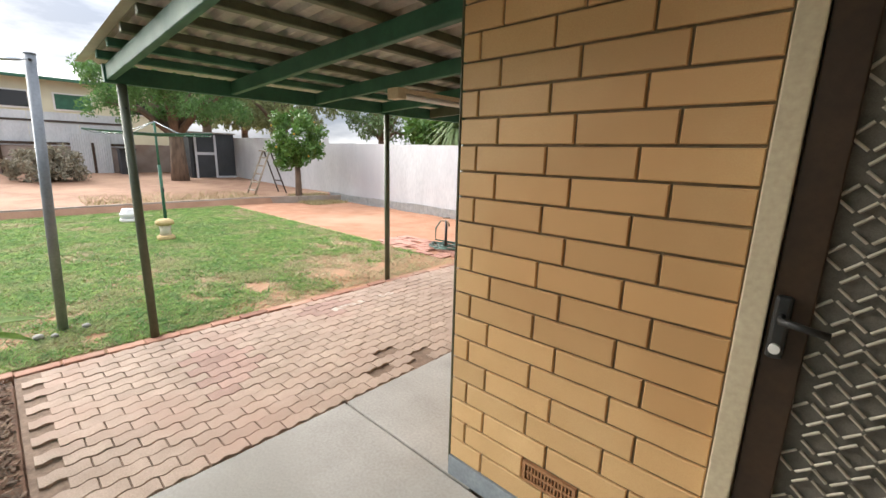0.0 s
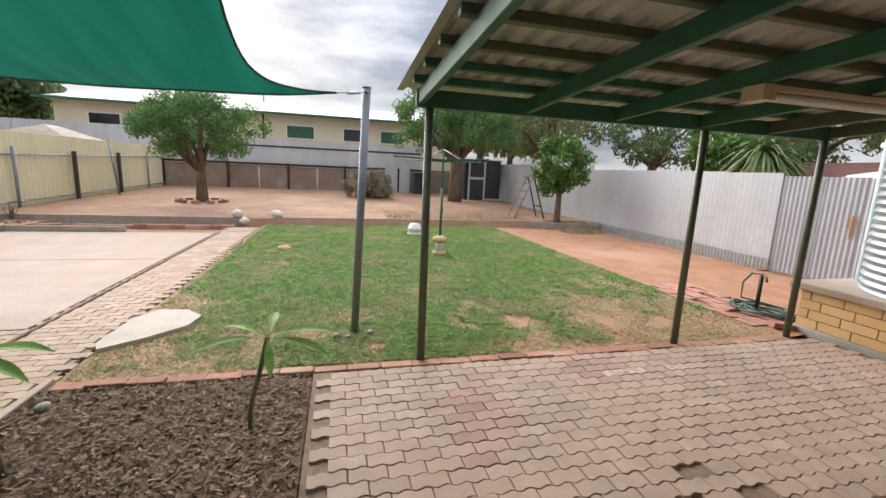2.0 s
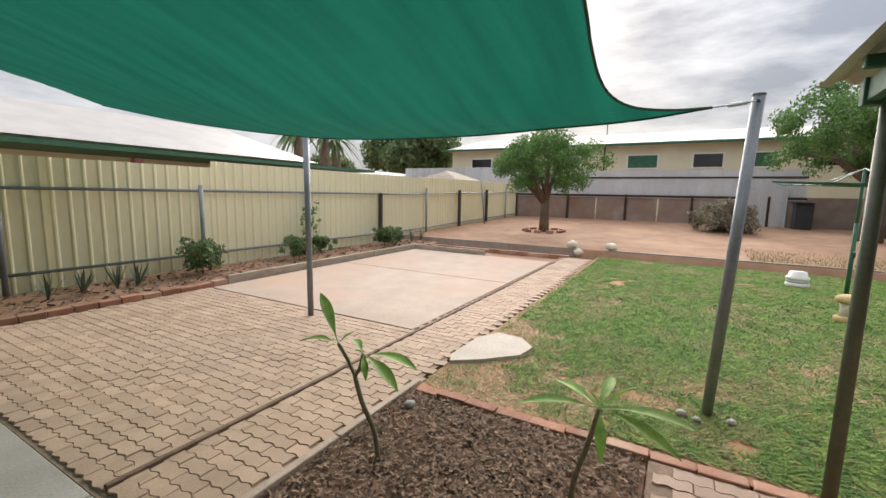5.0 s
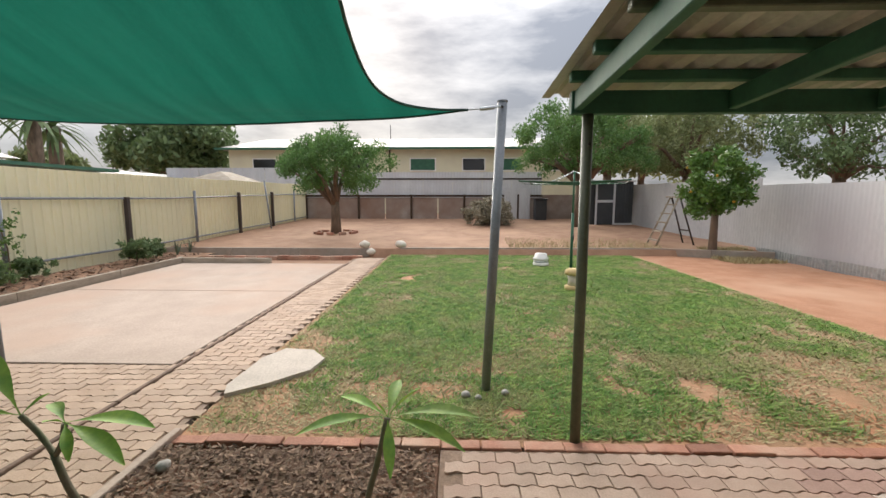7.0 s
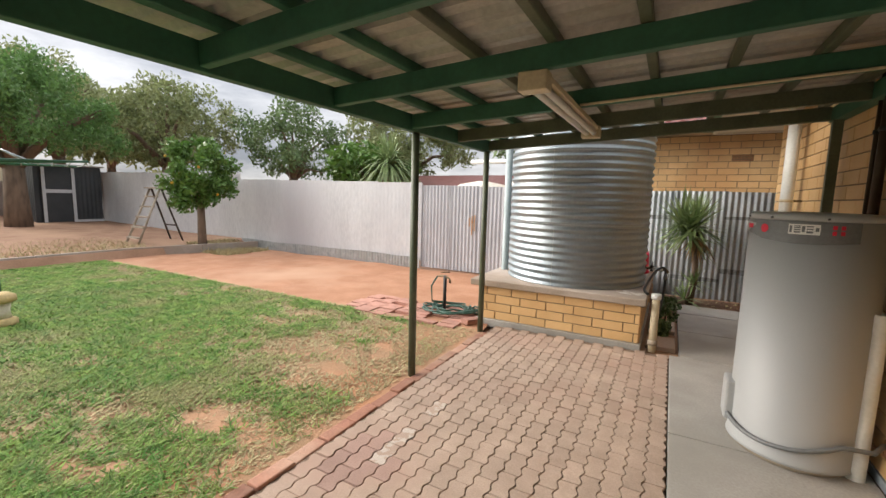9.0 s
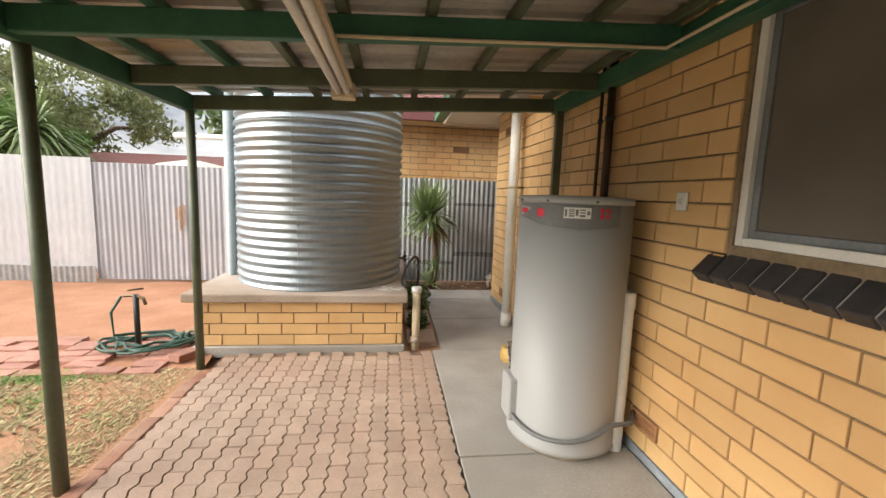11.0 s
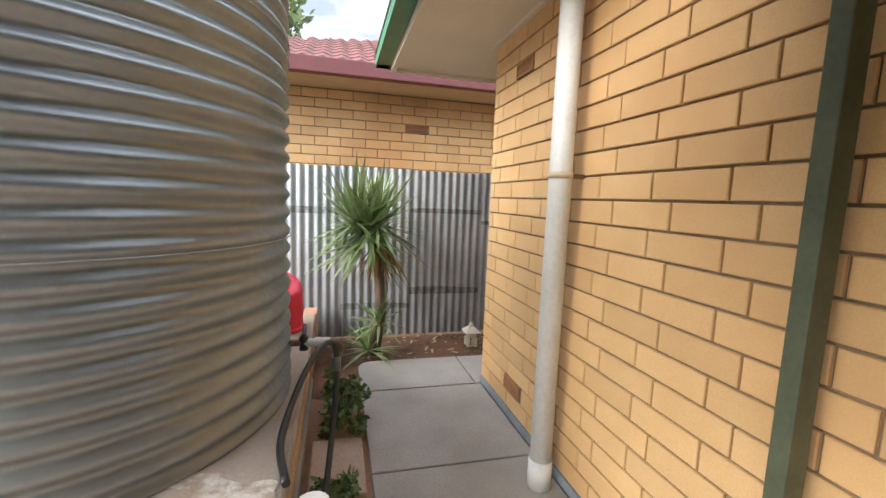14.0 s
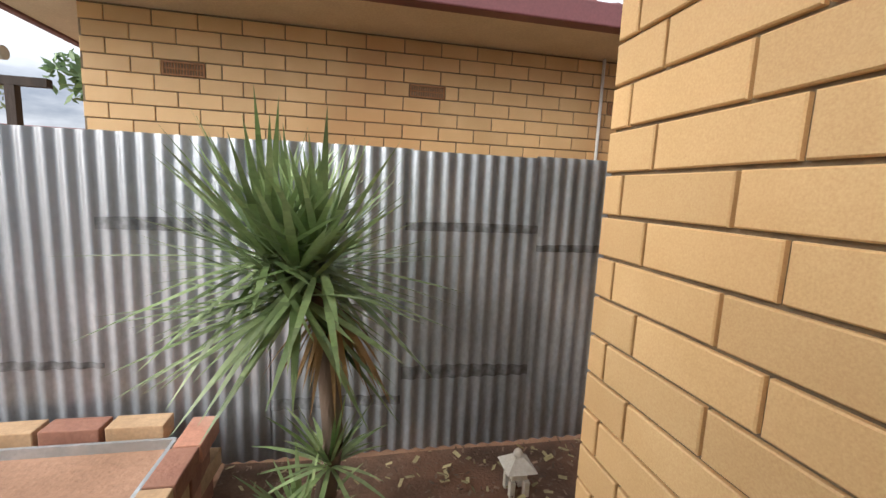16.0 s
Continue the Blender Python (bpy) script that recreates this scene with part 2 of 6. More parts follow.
# ---- mesh helpers ----
def box(bm, x0, y0, z0, x1, y1, z1, bev=0.0):
    vs = [bm.verts.new(v) for v in ((x0, y0, z0), (x1, y0, z0), (x1, y1, z0), (x0, y1, z0), (x0, y0, z1), (x1, y0, z1), (x1, y1, z1), (x0, y1, z1))]
    fs = [bm.faces.new([vs[i] for i in f]) for f in ((0, 3, 2, 1), (4, 5, 6, 7), (0, 1, 5, 4), (1, 2, 6, 5), (2, 3, 7, 6), (3, 0, 4, 7))]
    if bev:
        es = {e for f in fs for e in f.edges}
        bmesh.ops.bevel(bm, geom=list(es), offset=bev, segments=2, affect="EDGES", profile=0.5)
    return bm


def tube(bm, pts, radii, seg=12, cap=True):
    pts = [Vector(p) for p in pts]
    if not hasattr(radii, "__len__"):
        radii = [radii] * len(pts)
    rings = []
    side = None
    for i, p in enumerate(pts):
        d = (pts[min(i + 1, len(pts) - 1)] - pts[max(i - 1, 0)]).normalized()
        if side is None:
            side = d.cross(Vector((0.31, 0.77, 0.55))).normalized()
        side = (side - d * side.dot(d)).normalized()
        up = d.cross(side)
        rings.append([bm.verts.new(p + radii[i] * (math.cos(2 * math.pi * k / seg) * side + math.sin(2 * math.pi * k / seg) * up)) for k in range(seg)])
    for a, b in zip(rings, rings[1:]):
        for k in range(seg):
            f = bm.faces.new((a[k], a[(k + 1) % seg], b[(k + 1) % seg], b[k]))
            f.smooth = True
    if cap:
        bm.faces.new(rings[0][::-1])
        bm.faces.new(rings[-1])
    return bm


def lathe(bm, prof, seg=32, centre=(0, 0, 0)):
    cx, cy, cz = centre
    rings = [[bm.verts.new((cx + r * math.cos(2 * math.pi * k / seg), cy + r * math.sin(2 * math.pi * k / seg), cz + z)) for k in range(seg)] for r, z in prof]
    for a, b in zip(rings, rings[1:]):
        for k in range(seg):
            f = bm.faces.new((a[k], a[(k + 1) % seg], b[(k + 1) % seg], b[k]))
            f.smooth = True
    bm.faces.new(rings[0][::-1])
    bm.faces.new(rings[-1])
    return bm


def mesh_of(bm, name, material):
    bmesh.ops.recalc_face_normals(bm, faces=bm.faces)
    me = bpy.data.meshes.new(name)
    bm.to_mesh(me)
    bm.free()
    me.materials.append(material)
    return me


def part(name, bm, material, parent=None, label=""):
    ob = new(name, mesh_of(bm, name, material))
    if parent:
        ob.parent = parent
    return tagged(ob, label)


def thing(name, label, category, group="", at=(0, 0, 0)):
    ob = new(name)
    ob.empty_display_size = 0.1
    ob.location = at
    return tagged(ob, label, category, group)


def solid(name, b, material, label="", category="", kind="structure", bev=0.0):
    return tagged(part(name, box(bmesh.new(), *b, bev=bev), material), label, category, kind=kind)


def quads(name, verts, material, parent=None, sides=4):
    """One mesh from an array of loose faces: verts has the shape (n, sides, 3)."""
    v = np.asarray(verts, dtype=np.float32)
    n = len(v)
    me = bpy.data.meshes.new(name)
    me.vertices.add(n * sides)
    me.vertices.foreach_set("co", v.ravel())
    me.loops.add(n * sides)
    me.loops.foreach_set("vertex_index", np.arange(n * sides, dtype=np.int32))
    me.polygons.add(n)
    me.polygons.foreach_set("loop_start", np.arange(0, n * sides, sides, dtype=np.int32))
    me.update(calc_edges=True)
    me.materials.append(material)
    ob = new(name, me)
    if parent:
        ob.parent = parent
    return ob


def corrugated(bm, p0, p1, z0, z1, pitch=0.076, amp=0.009, seg=6, thick=0.0, jag=0.0, kind="sine"):
    """A standing profiled sheet from p0 to p1 in plan."""
    p0, p1 = Vector((*p0, 0)), Vector((*p1, 0))
    d = p1 - p0
    length = d.length
    d.normalize()
    nrm = Vector((-d.y, d.x, 0))
    n = max(2, int(length / pitch * seg))
    prev = None
    for i in range(n + 1):
        s = length * i / n
        w = math.sin(2 * math.pi * s / pitch)
        if kind == "rib":
            w = 1.0 if (s % pitch) < pitch * 0.22 else -0.6
        q = p0 + d * s + nrm * (amp * w)
        dz = jag * noise.noise(Vector((s * 0.9, z1, 3.1)))
        cur = [bm.verts.new((q.x, q.y, z0)), bm.verts.new((q.x, q.y, z1 + dz))]
        if prev:
            f = bm.faces.new((prev[0], cur[0], cur[1], prev[1]))
            f.smooth = kind == "sine"
        prev = cur
    return bm


def curve3(pts, n_):
    p = [Vector(q) for q in pts]
    p = [2 * p[0] - p[1]] + p + [2 * p[-1] - p[-2]]
    out = []
    for i in range(n_ + 1):
        u = i / n_ * (len(p) - 3)
        k = min(int(u), len(p) - 4)
        f = u - k
        a, b_, c_, d_ = p[k:k + 4]
        out.append(0.5 * ((2 * b_) + (c_ - a) * f + (2 * a - 5 * b_ + 4 * c_ - d_) * f ** 2 + (3 * b_ - a - 3 * c_ + d_) * f ** 3))
    return out


# ---- ground ----
def ground_z(x, y):
    """The yard is flat to the low retaining edge, then climbs gently."""
    if x > -11.75:
        return -0.07
    return 0.13 + min(0.26, (-11.75 - x) * 0.024)


bm = bmesh.new()
xs = [-900, -300, -90, -45, -30] + [-24 + 0.35 * i for i in range(35)] + [-11.76, -11.74, -11, -9, -7, -5, -3, -1, 1, 6, 20, 80, 900]
ys = [-900, -200, -60, -25, -12] + [-7.5 + 0.5 * i for i in range(33)] + [10, 14, 30, 90, 900]
grid = [[bm.verts.new((x, y, ground_z(x, y) + (0.012 * noise.noise(Vector((x, y, 0.3))) if -24 < x < -11.76 else 0))) for y in ys] for x in xs]
for i in range(len(xs) - 1):
    for j in range(len(ys) - 1):
        bm.faces.new((grid[i][j], grid[i + 1][j], grid[i + 1][j + 1], grid[i][j + 1])).smooth = True
tagged(part("ground", bm, EARTH), "bare red-brown earth of the back yard", "ground", kind="structure")


def bumpy(name, x0, x1, y0, y1, z, amp, step, material, label, category, edge=0.0):
    m = bmesh.new()
    nx, ny = max(2, int((x1 - x0) / step)), max(2, int((y1 - y0) / step))
    g = []
    for i in range(nx + 1):
        row = []
        for j in range(ny + 1):
            x, y = x0 + (x1 - x0) * i / nx, y0 + (y1 - y0) * j / ny
            w = 1.0
            if edge:
                if i in (0, nx):
                    x += edge * noise.noise(Vector((y * 1.3, 1, 2)))
                if j in (0, ny):
                    y += edge * noise.noise(Vector((x * 1.3, 5, 2)))
            h = amp * (noise.noise(Vector((x * 0.9, y * 0.9, 7))) + 0.5 * noise.noise(Vector((x * 3.1, y * 3.1, 2))))
            row.append(m.verts.new((x, y, z + h)))
        g.append(row)
    for i in range(nx):
        for j in range(ny):
            m.faces.new((g[i][j], g[i + 1][j], g[i + 1][j + 1], g[i][j + 1])).smooth = True
    return tagged(part(name, m, material), label, category, kind="structure")


bumpy("lawn_ground", -11.75, -3.52, -1.12, 4.95, -0.012, 0.010, 0.15, LAWNB, "patchy lawn soil with bare red spots", "lawn", 0.05)
bumpy("dirt_ground", -11.75, -3.6, 4.95, 8.1, -0.022, 0.03, 0.12, SOIL, "bare orange-red dirt strip beside the grey fence", "dirt", 0.1)
bumpy("garden_bed_soil", -3.45, -1.76, -1.15, 0.49, -0.015, 0.022, 0.07, DARKS, "dark mulched garden bed soil", "garden bed")
bumpy("fence_bed_soil", -12.0, -0.5, -7.0, -5.62, 0.035, 0.02, 0.12, EARTH, "raised soil bed along the cream fence", "garden bed")
bumpy("end_bed_soil", -2.02, 1.5, 7.10, 8.28, -0.015, 0.02, 0.07, DARKS, "dark soil with dead leaves at the iron fence", "garden bed")
SANDJ = mat("sand_joint", (0.33, 0.24, 0.18), (0.26, 0.185, 0.135), 25, 0.95, bump=0.5)
solid("paver_bed", (-3.47, 0.50, -0.08, -1.76, 5.27, -0.012), PAVJ, "sandy joints under the pavers", "paving")
solid("patio_bed", (-4.60, -5.62, -0.08, -1.76, -1.16, -0.012), SANDJ, "sandy joints under the patio pavers", "paving")
solid("path_bed", (-11.2, -1.74, -0.08, -4.60, -1.16, -0.012), SANDJ, "sandy joints under the path pavers", "paving")
bm = bmesh.new()
box(bm, -10.15, -5.45, -0.06, -7.45, -1.86, 0.012, 0.008)
box(bm, -7.44, -5.45, -0.06, -4.605, -1.86, 0.010, 0.008)
tagged(part("concrete_slab", bm, SLABM), "wide pinkish bare concrete slab", "concrete slab", kind="structure")
bm = bmesh.new()
cuts = [-5.4, -3.6, -1.8, 0.0, 1.84, 3.78, 5.30, 6.22, 7.10]
for a, b in zip(cuts, cuts[1:]):
    box(bm, -1.75 if a < 5.2 else -1.67, a + 0.006, -0.08, -0.80 if a > 1.8 else 1.3, b - 0.006, 0.0, 0.006)
box(bm, -0.835, 7.106, -0.08, 1.3, 7.63, 0.0, 0.006)
ring = [(-0.847, 7.106), (-0.847, 7.63)] + [(-1.55 - 0.12 * math.sin(q * math.pi / 12), 7.51 + 0.12 * math.cos(q * math.pi / 12)) for q in range(7)] + [(-1.67, 7.106)]
top = [bm.verts.new((x, y, 0.0)) for x, y in ring]
low = [bm.verts.new((x, y, -0.08)) for x, y in ring]
bm.faces.new(top)
for i in range(len(ring)):
    bm.faces.new((low[i], low[(i + 1) % len(ring)], top[(i + 1) % len(ring)], top[i]))
tagged(part("concrete_path", bm, CONC), "grey concrete path in cast bays along the house", "concrete path", kind="structure")

# ---- house ----
WX, WY0, WY1, COURSE, BL = -0.79, 1.853, 7.13, 0.101, 0.2995
PX = -0.93  # the porch wall ends in a shallow pier
WIN = (1.95, 3.28, 1.20, 2.11)


def wall_mesh(name, boxes, label):
    m = bmesh.new()
    for b in boxes:
        box(m, *b)
    return tagged(part(name, m, MORTAR), label, "wall", kind="structure")


wall_w = wall_mesh("wall_west", [(WX + 0.012, WY0 + 0.03, -0.05, WX + 0.25, WIN[0], 2.75), (WX + 0.012, WIN[1], -0.05, WX + 0.25, WY1 - 0.012, 2.75),
                                 (WX + 0.012, WIN[0], -0.05, WX + 0.25, WIN[1], WIN[2]), (WX + 0.012, WIN[0], WIN[3], WX + 0.25, WIN[1], 2.75)], "cream brick house wall with dark raked joints")
wall_n = wall_mesh("wall_north", [(WX + 0.25, WY1 - 0.25, -0.05, 6.0, WY1 - 0.012, 2.75)], "cream brick end wall of the house")
wall_p = wall_mesh("wall_porch", [(PX + 0.012, WY0 + 0.012, -0.05, WX + 0.012, WY0 + 0.08, 2.75), (WX + 0.012, WY0 + 0.012, -0.05, 0.046, WY0 + 0.028, 2.75), (WX + 0.25, WY0 + 0.028, -0.05, 0.046, WY0 + 0.25, 2.75), (0.046, WY0 + 0.012, 2.12, 1.3, WY0 + 0.25, 2.75), (1.03, WY0 + 0.012, -0.05, 1.3, WY0 + 0.25, 2.12)], "cream brick porch wall beside the screen door")
wall_e = wall_mesh("wall_east", [(1.3, -7.0, -0.05, 1.55, WY0 + 0.25, 2.75)], "cream brick wall behind the porch")

# bricks: one shared mesh per size
_brick_mesh = {}


def brick_mesh(length, depth, mtl, course):
    key = (round(length, 3), depth, mtl.name, course)
    if key not in _brick_mesh:
        m = bmesh.new()
        h = course - 0.009
        box(m, -depth / 2, -length / 2, -h / 2, depth / 2, length / 2, h / 2)
        bmesh.ops.bevel(m, geom=[e for e in m.edges if all(v.co.x < 0 for v in e.verts)], offset=0.003, segments=1, affect="EDGES")
        _brick_mesh[key] = mesh_of(m, "brick", mtl)
    return _brick_mesh[key]


BRICKS_LATER = []


def lay(wall, a0, a1, z0, z1, face, holes=(), near=None, mtl=BRICK, course=COURSE, length=BL, depth=0.03, joints=None):
    """Queue running-bond bricks: face gives the pose of a brick whose middle lies at (along, z)."""
    k, z = 0, z0
    while z + course <= z1 + 0.02:
        a = a0 - (length * 0.5 if k % 2 else 0.0)
        if joints:
            a = joints[k % 2] - math.ceil((joints[k % 2] - a0) / length) * length
        while a < a1:
            s, e = max(a, a0), min(a + length, a1)
            spans = [(s, e)]
            for h0, h1, hz0, hz1 in holes:
                if z + course > hz0 + 0.03 and z < hz1 - 0.03:
                    spans = [q for p, r in spans for q in ((p, min(r, h0)), (max(p, h1), r)) if q[1] - q[0] > 0.03]
            for p, r in spans:
                if r - p > 0.03:
                    BRICKS_LATER.append((wall, face((p + r) / 2, z + course / 2), round(r - p - 0.009, 3), near is None or near[0] < (p + r) / 2 < near[1], mtl, depth, course))
            a += length
        k += 1
        z += course


lay(wall_w, WY0 + 0.09, WY1, 0.049, 2.37, lambda a, z: pose(WX + 0.015, a, z), holes=[(WIN[0] - 0.02, WIN[1] + 0.02, WIN[2] - 0.12, WIN[3]), (3.58, 3.81, 0.15, 0.25), (6.48, 6.71, 0.15, 0.25), (6.55, 6.78, 2.07, 2.17)], near=(3.5, 7.2), joints=(5.464, 5.559))
lay(wall_p, PX, 0.046, 0.099, 2.72, lambda a, z: pose(a, WY0 + 0.015, z, 0, 0, 90), holes=[(-0.548, -0.318, 0.20, 0.30)], course=0.1, length=0.2985, joints=(-0.751, -0.846))
lay(wall_p, WY0 + 0.031, WY0 + 0.085, 0.099, 2.72, lambda a, z: pose(PX + 0.015, a, z), course=0.1, length=0.2985)
lay(wall_n, WX, 0.9, 0.049, 2.37, lambda a, z: pose(a, WY1 - 0.015, z, 0, 0, -90))

# damp course strip, vents
bm = bmesh.new()
box(bm, WX - 0.006, WY0 + 0.09, 0.0, WX + 0.02, WY1, 0.049)
box(bm, PX, WY0 - 0.006, 0.0, 0.046, WY0 + 0.025, 0.097)
tagged(part("damp_course", bm, mat("damp_course", (0.30, 0.34, 0.37), (0.24, 0.27, 0.30), 8, 0.6)), "blue-grey damp course strip at the wall foot", "trim", kind="structure")


def air_vent(m, w=0.22, h=0.085):
    t = thing("air_vent", "terracotta air brick with small slots in the wall", "air vent", "air vents")
    t.matrix_world = m
    b = bmesh.new()
    box(b, -w / 2, -0.004, -h / 2, w / 2, 0.012, -h / 2 + 0.010)
    box(b, -w / 2, -0.004, h / 2 - 0.010, w / 2, 0.012, h / 2)
    box(b, -w / 2, -0.004, -h / 2 + 0.010, -w / 2 + 0.012, 0.012, h / 2 - 0.010)
    box(b, w / 2 - 0.012, -0.004, -h / 2 + 0.010, w / 2, 0.012, h / 2 - 0.010)
    part("frame", b, mat("vent_clay", (0.40, 0.20, 0.09), (0.34, 0.17, 0.08), 20, 0.8), t)
    b = bmesh.new()
    for i in range(1, 14):
        x = -w / 2 + 0.010 + i * (w - 0.02) / 14
        box(b, x - 0.003, 0.0, -h / 2 + 0.010, x + 0.003, 0.010, h / 2 - 0.010)
    box(b, -w / 2 + 0.012, -0.001, -0.004, w / 2 - 0.012, 0.0095, 0.004)
    part("slats", b, MATS["vent_clay"], t)
    # black box behind the slats paints the shade inside the vent
    b = bmesh.new()
    box(b, -w / 2 + 0.012, 0.014, -h / 2 + 0.010, w / 2 - 0.012, 0.03, h / 2 - 0.010)
    part("backing", b, BLACK, t, "black backing standing in for the shaded hollow")
    return t


for y, z in ((3.695, 0.20), (6.595, 0.20), (6.665, 2.12)):
    air_vent(pose(WX, y, z, 0, 0, -90))
air_vent(pose(-0.433, WY0, 0.249), 0.22, 0.085)

# eave, soffit, gutter
bm = bmesh.new()
box(bm, -1.38, 1.0, 2.385, 6.0, 7.86, 2.40)
tagged(part("eave_soffit", bm, SOFFIT), "cream painted eave lining sheets with cover strips", "ceiling", kind="structure")
bm = bmesh.new()
for y in (5.2, 6.4):
    box(bm, -1.36, y - 0.02, 2.378, WX + 0.01, y + 0.02, 2.386)
box(bm, WX - 0.03, 1.95, 2.366, WX + 0.008, 7.16, 2.386)
tagged(part("soffit_trim", bm, SOFFIT), "cream cover strips on the eave", "trim", kind="structure")
bm = bmesh.new()
box(bm, -1.42, 1.0, 2.36, -1.381, 7.90, 2.52)
box(bm, -1.381, 7.861, 2.36, 6.0, 7.90, 2.52)
tagged(part("fascia", bm, SOFFIT), "cream fascia board", "trim", kind="structure")
bm = bmesh.new()
box(bm, -1.53, 0.9, 2.41, -1.421, 8.0, 2.425, 0.003)
box(bm, -1.54, 0.9, 2.41, -1.53, 8.0, 2.535, 0.003)
box(bm, -1.54, 7.901, 2.41, 6.0, 8.0, 2.425)
box(bm, -1.54, 8.0, 2.41, 6.0, 8.01, 2.535)
tagged(part("gutter", bm, mat("gutter_green", (0.06, 0.20, 0.11), (0.05, 0.17, 0.09), 5, 0.4)), "green quad gutter along the eave", "gutter", kind="structure")
bm = bmesh.new()
v = [bm.verts.new(p) for p in ((-1.55, 0.6, 2.50), (-1.55, 8.05, 2.50), (6, 8.05, 2.50), (6, 0.6, 2.50), (2.2, 2.5, 3.9), (2.2, 6, 3.9), (6, 6, 3.9), (6, 2.5, 3.9))]
for f in ((0, 1, 5, 4), (1, 2, 6, 5), (0, 4, 7, 3), (4, 5, 6, 7)):
    bm.faces.new([v[i] for i in f])
box(bm, -0.5, -7.0, 2.76, 6.0, 1.85, 2.86)
tagged(part("house_roof", bm, PALER), "house roof above the brick walls", "roof", kind="structure")

# downpipe
t = thing("downpipe", "white round downpipe strapped to the brick wall", "downpipe")
part("pipe", tube(bmesh.new(), [(-0.90, 5.985, 0.03), (-0.90, 5.985, 1.40), (-0.90, 5.985, 2.38)], 0.05, 24), PVC, t)
part("collar", tube(bmesh.new(), [(-0.90, 5.985, 0.0), (-0.90, 5.985, 0.14)], 0.056, 24), PVC, t)
part("strap", tube(bmesh.new(), [(-0.90, 5.985, 1.45), (-0.90, 5.985, 1.475)], 0.0545, 24), CREAMP, t, "rusty cream strap")
part("bracket", box(bmesh.new(), -0.86, 5.97, 1.452, WX + 0.01, 6.0, 1.472), BRASS, t, "rusted bracket")

# window
t = tagged(thing("window_1", "white aluminium sliding window with fly screen in a brick wall", "window"), kind="structure")
bm = bmesh.new()
y0, y1, z0, z1 = WIN
X = WX + 0.02
for b in ((X, y0, z0, X + 0.06, y0 + 0.035, z1), (X, y1 - 0.035, z0, X + 0.06, y1, z1), (X, y0 + 0.035, z0, X + 0.06, y1 - 0.035, z0 + 0.035), (X, y0 + 0.035, z1 - 0.035, X + 0.06, y1 - 0.035, z1)):
    box(bm, *b, bev=0.003)
part("window_frame", bm, WHITEP, t)
for a, b, o in ((y0 + 0.036, 2.715, 0.0), (2.755, y1 - 0.036, 0.02)):
    bm = bmesh.new()
    for q in ((X + o, a, z0 + 0.036, X + o + 0.025, a + 0.03, z1 - 0.036), (X + o, b - 0.03, z0 + 0.036, X + o + 0.025, b, z1 - 0.036), (X + o, a + 0.03, z0 + 0.036, X + o + 0.025, b - 0.03, z0 + 0.064), (X + o, a + 0.03, z1 - 0.064, X + o + 0.025, b - 0.03, z1 - 0.036)):
        box(bm, *q, bev=0.002)
    part("sash", bm, WHITEP if o == 0 else GREYPOST, t)
    part("pane", box(bmesh.new(), X + o + 0.010, a + 0.03, z0 + 0.064, X + o + 0.014, b - 0.03, z1 - 0.064), DGLASS, t, "dark reflecting glass")
part("fly_screen", box(bmesh.new(), X + 0.0265, 2.787, z0 + 0.066, X + 0.0285, y1 - 0.068, z1 - 0.066), mat("grey_fly_screen", (0.15, 0.13, 0.105), (0.12, 0.105, 0.09), 2, 0.75, bump=0.05, fine=500), t, "brownish insect mesh")
# added sheet: its dark colour stands in for the room's shade
solid("window_backing", (WX + 0.30, y0 - 0.03, z0 - 0.2, WX + 0.32, y1 + 0.2, z1 + 0.2), ROOMSHADE, "dark sheet standing in for the unlit room behind the window", "wall")
sill = thing("window_sill", "sloping sill of dark glazed bricks on edge", "window sill")
sy = y0 - 0.03
b = bmesh.new()
box(b, -0.102, 0, -0.03, 0.08, y1 - y0 + 0.03, 0.014)
part("bedding", b, mat("pale_mortar", (0.42, 0.40, 0.36), (0.34, 0.32, 0.29), 20, 0.95, bump=0.4), sill).matrix_world = pose(WX + 0.02, sy, z0 - 0.062, 0, -46, 0)
while sy < y1 + 0.02:
    b = bmesh.new()
    box(b, -0.11, 0, -0.035, 0.085, 0.090, 0.022, 0.006)
    p_ = part("brick", b, SILL, sill)
    p_.matrix_world = pose(WX + 0.02, sy, z0 - 0.062, 0, -46, 0)
    sy += 0.0985
# porch screen door
t = tagged(thing("door_1", "brown security screen door with diamond mesh in a cream frame", "door"), kind="structure")
bm = bmesh.new()
for b in ((0.048, WY0 - 0.02, 0.0, 0.106, WY0 + 0.10, 2.12), (0.965, WY0 - 0.02, 0.0, 1.03, WY0 + 0.10, 2.12), (0.106, WY0 - 0.02, 2.06, 0.965, WY0 + 0.10, 2.12)):
    box(bm, *b, bev=0.004)
part("door_frame", bm, CREAMP, t)
bm = bmesh.new()
for b in ((0.109, WY0 - 0.01, 0.02, 0.19, WY0 + 0.03, 2.05), (0.88, WY0 - 0.01, 0.02, 0.962, WY0 + 0.03, 2.05), (0.19, WY0 - 0.01, 1.97, 0.88, WY0 + 0.03, 2.05), (0.19, WY0 - 0.01, 0.02, 0.88, WY0 + 0.03, 0.16)):
    box(bm, *b, bev=0.004)
part("leaf_frame", bm, BROWN, t, "dark brown metal leaf frame")
gr = part("grille", bmesh.new(), mat("grille_bronze", (0.52, 0.47, 0.38), (0.42, 0.37, 0.30), 10, 0.45, 0.2), t, "bronze diamond grille")
bm = bmesh.new()
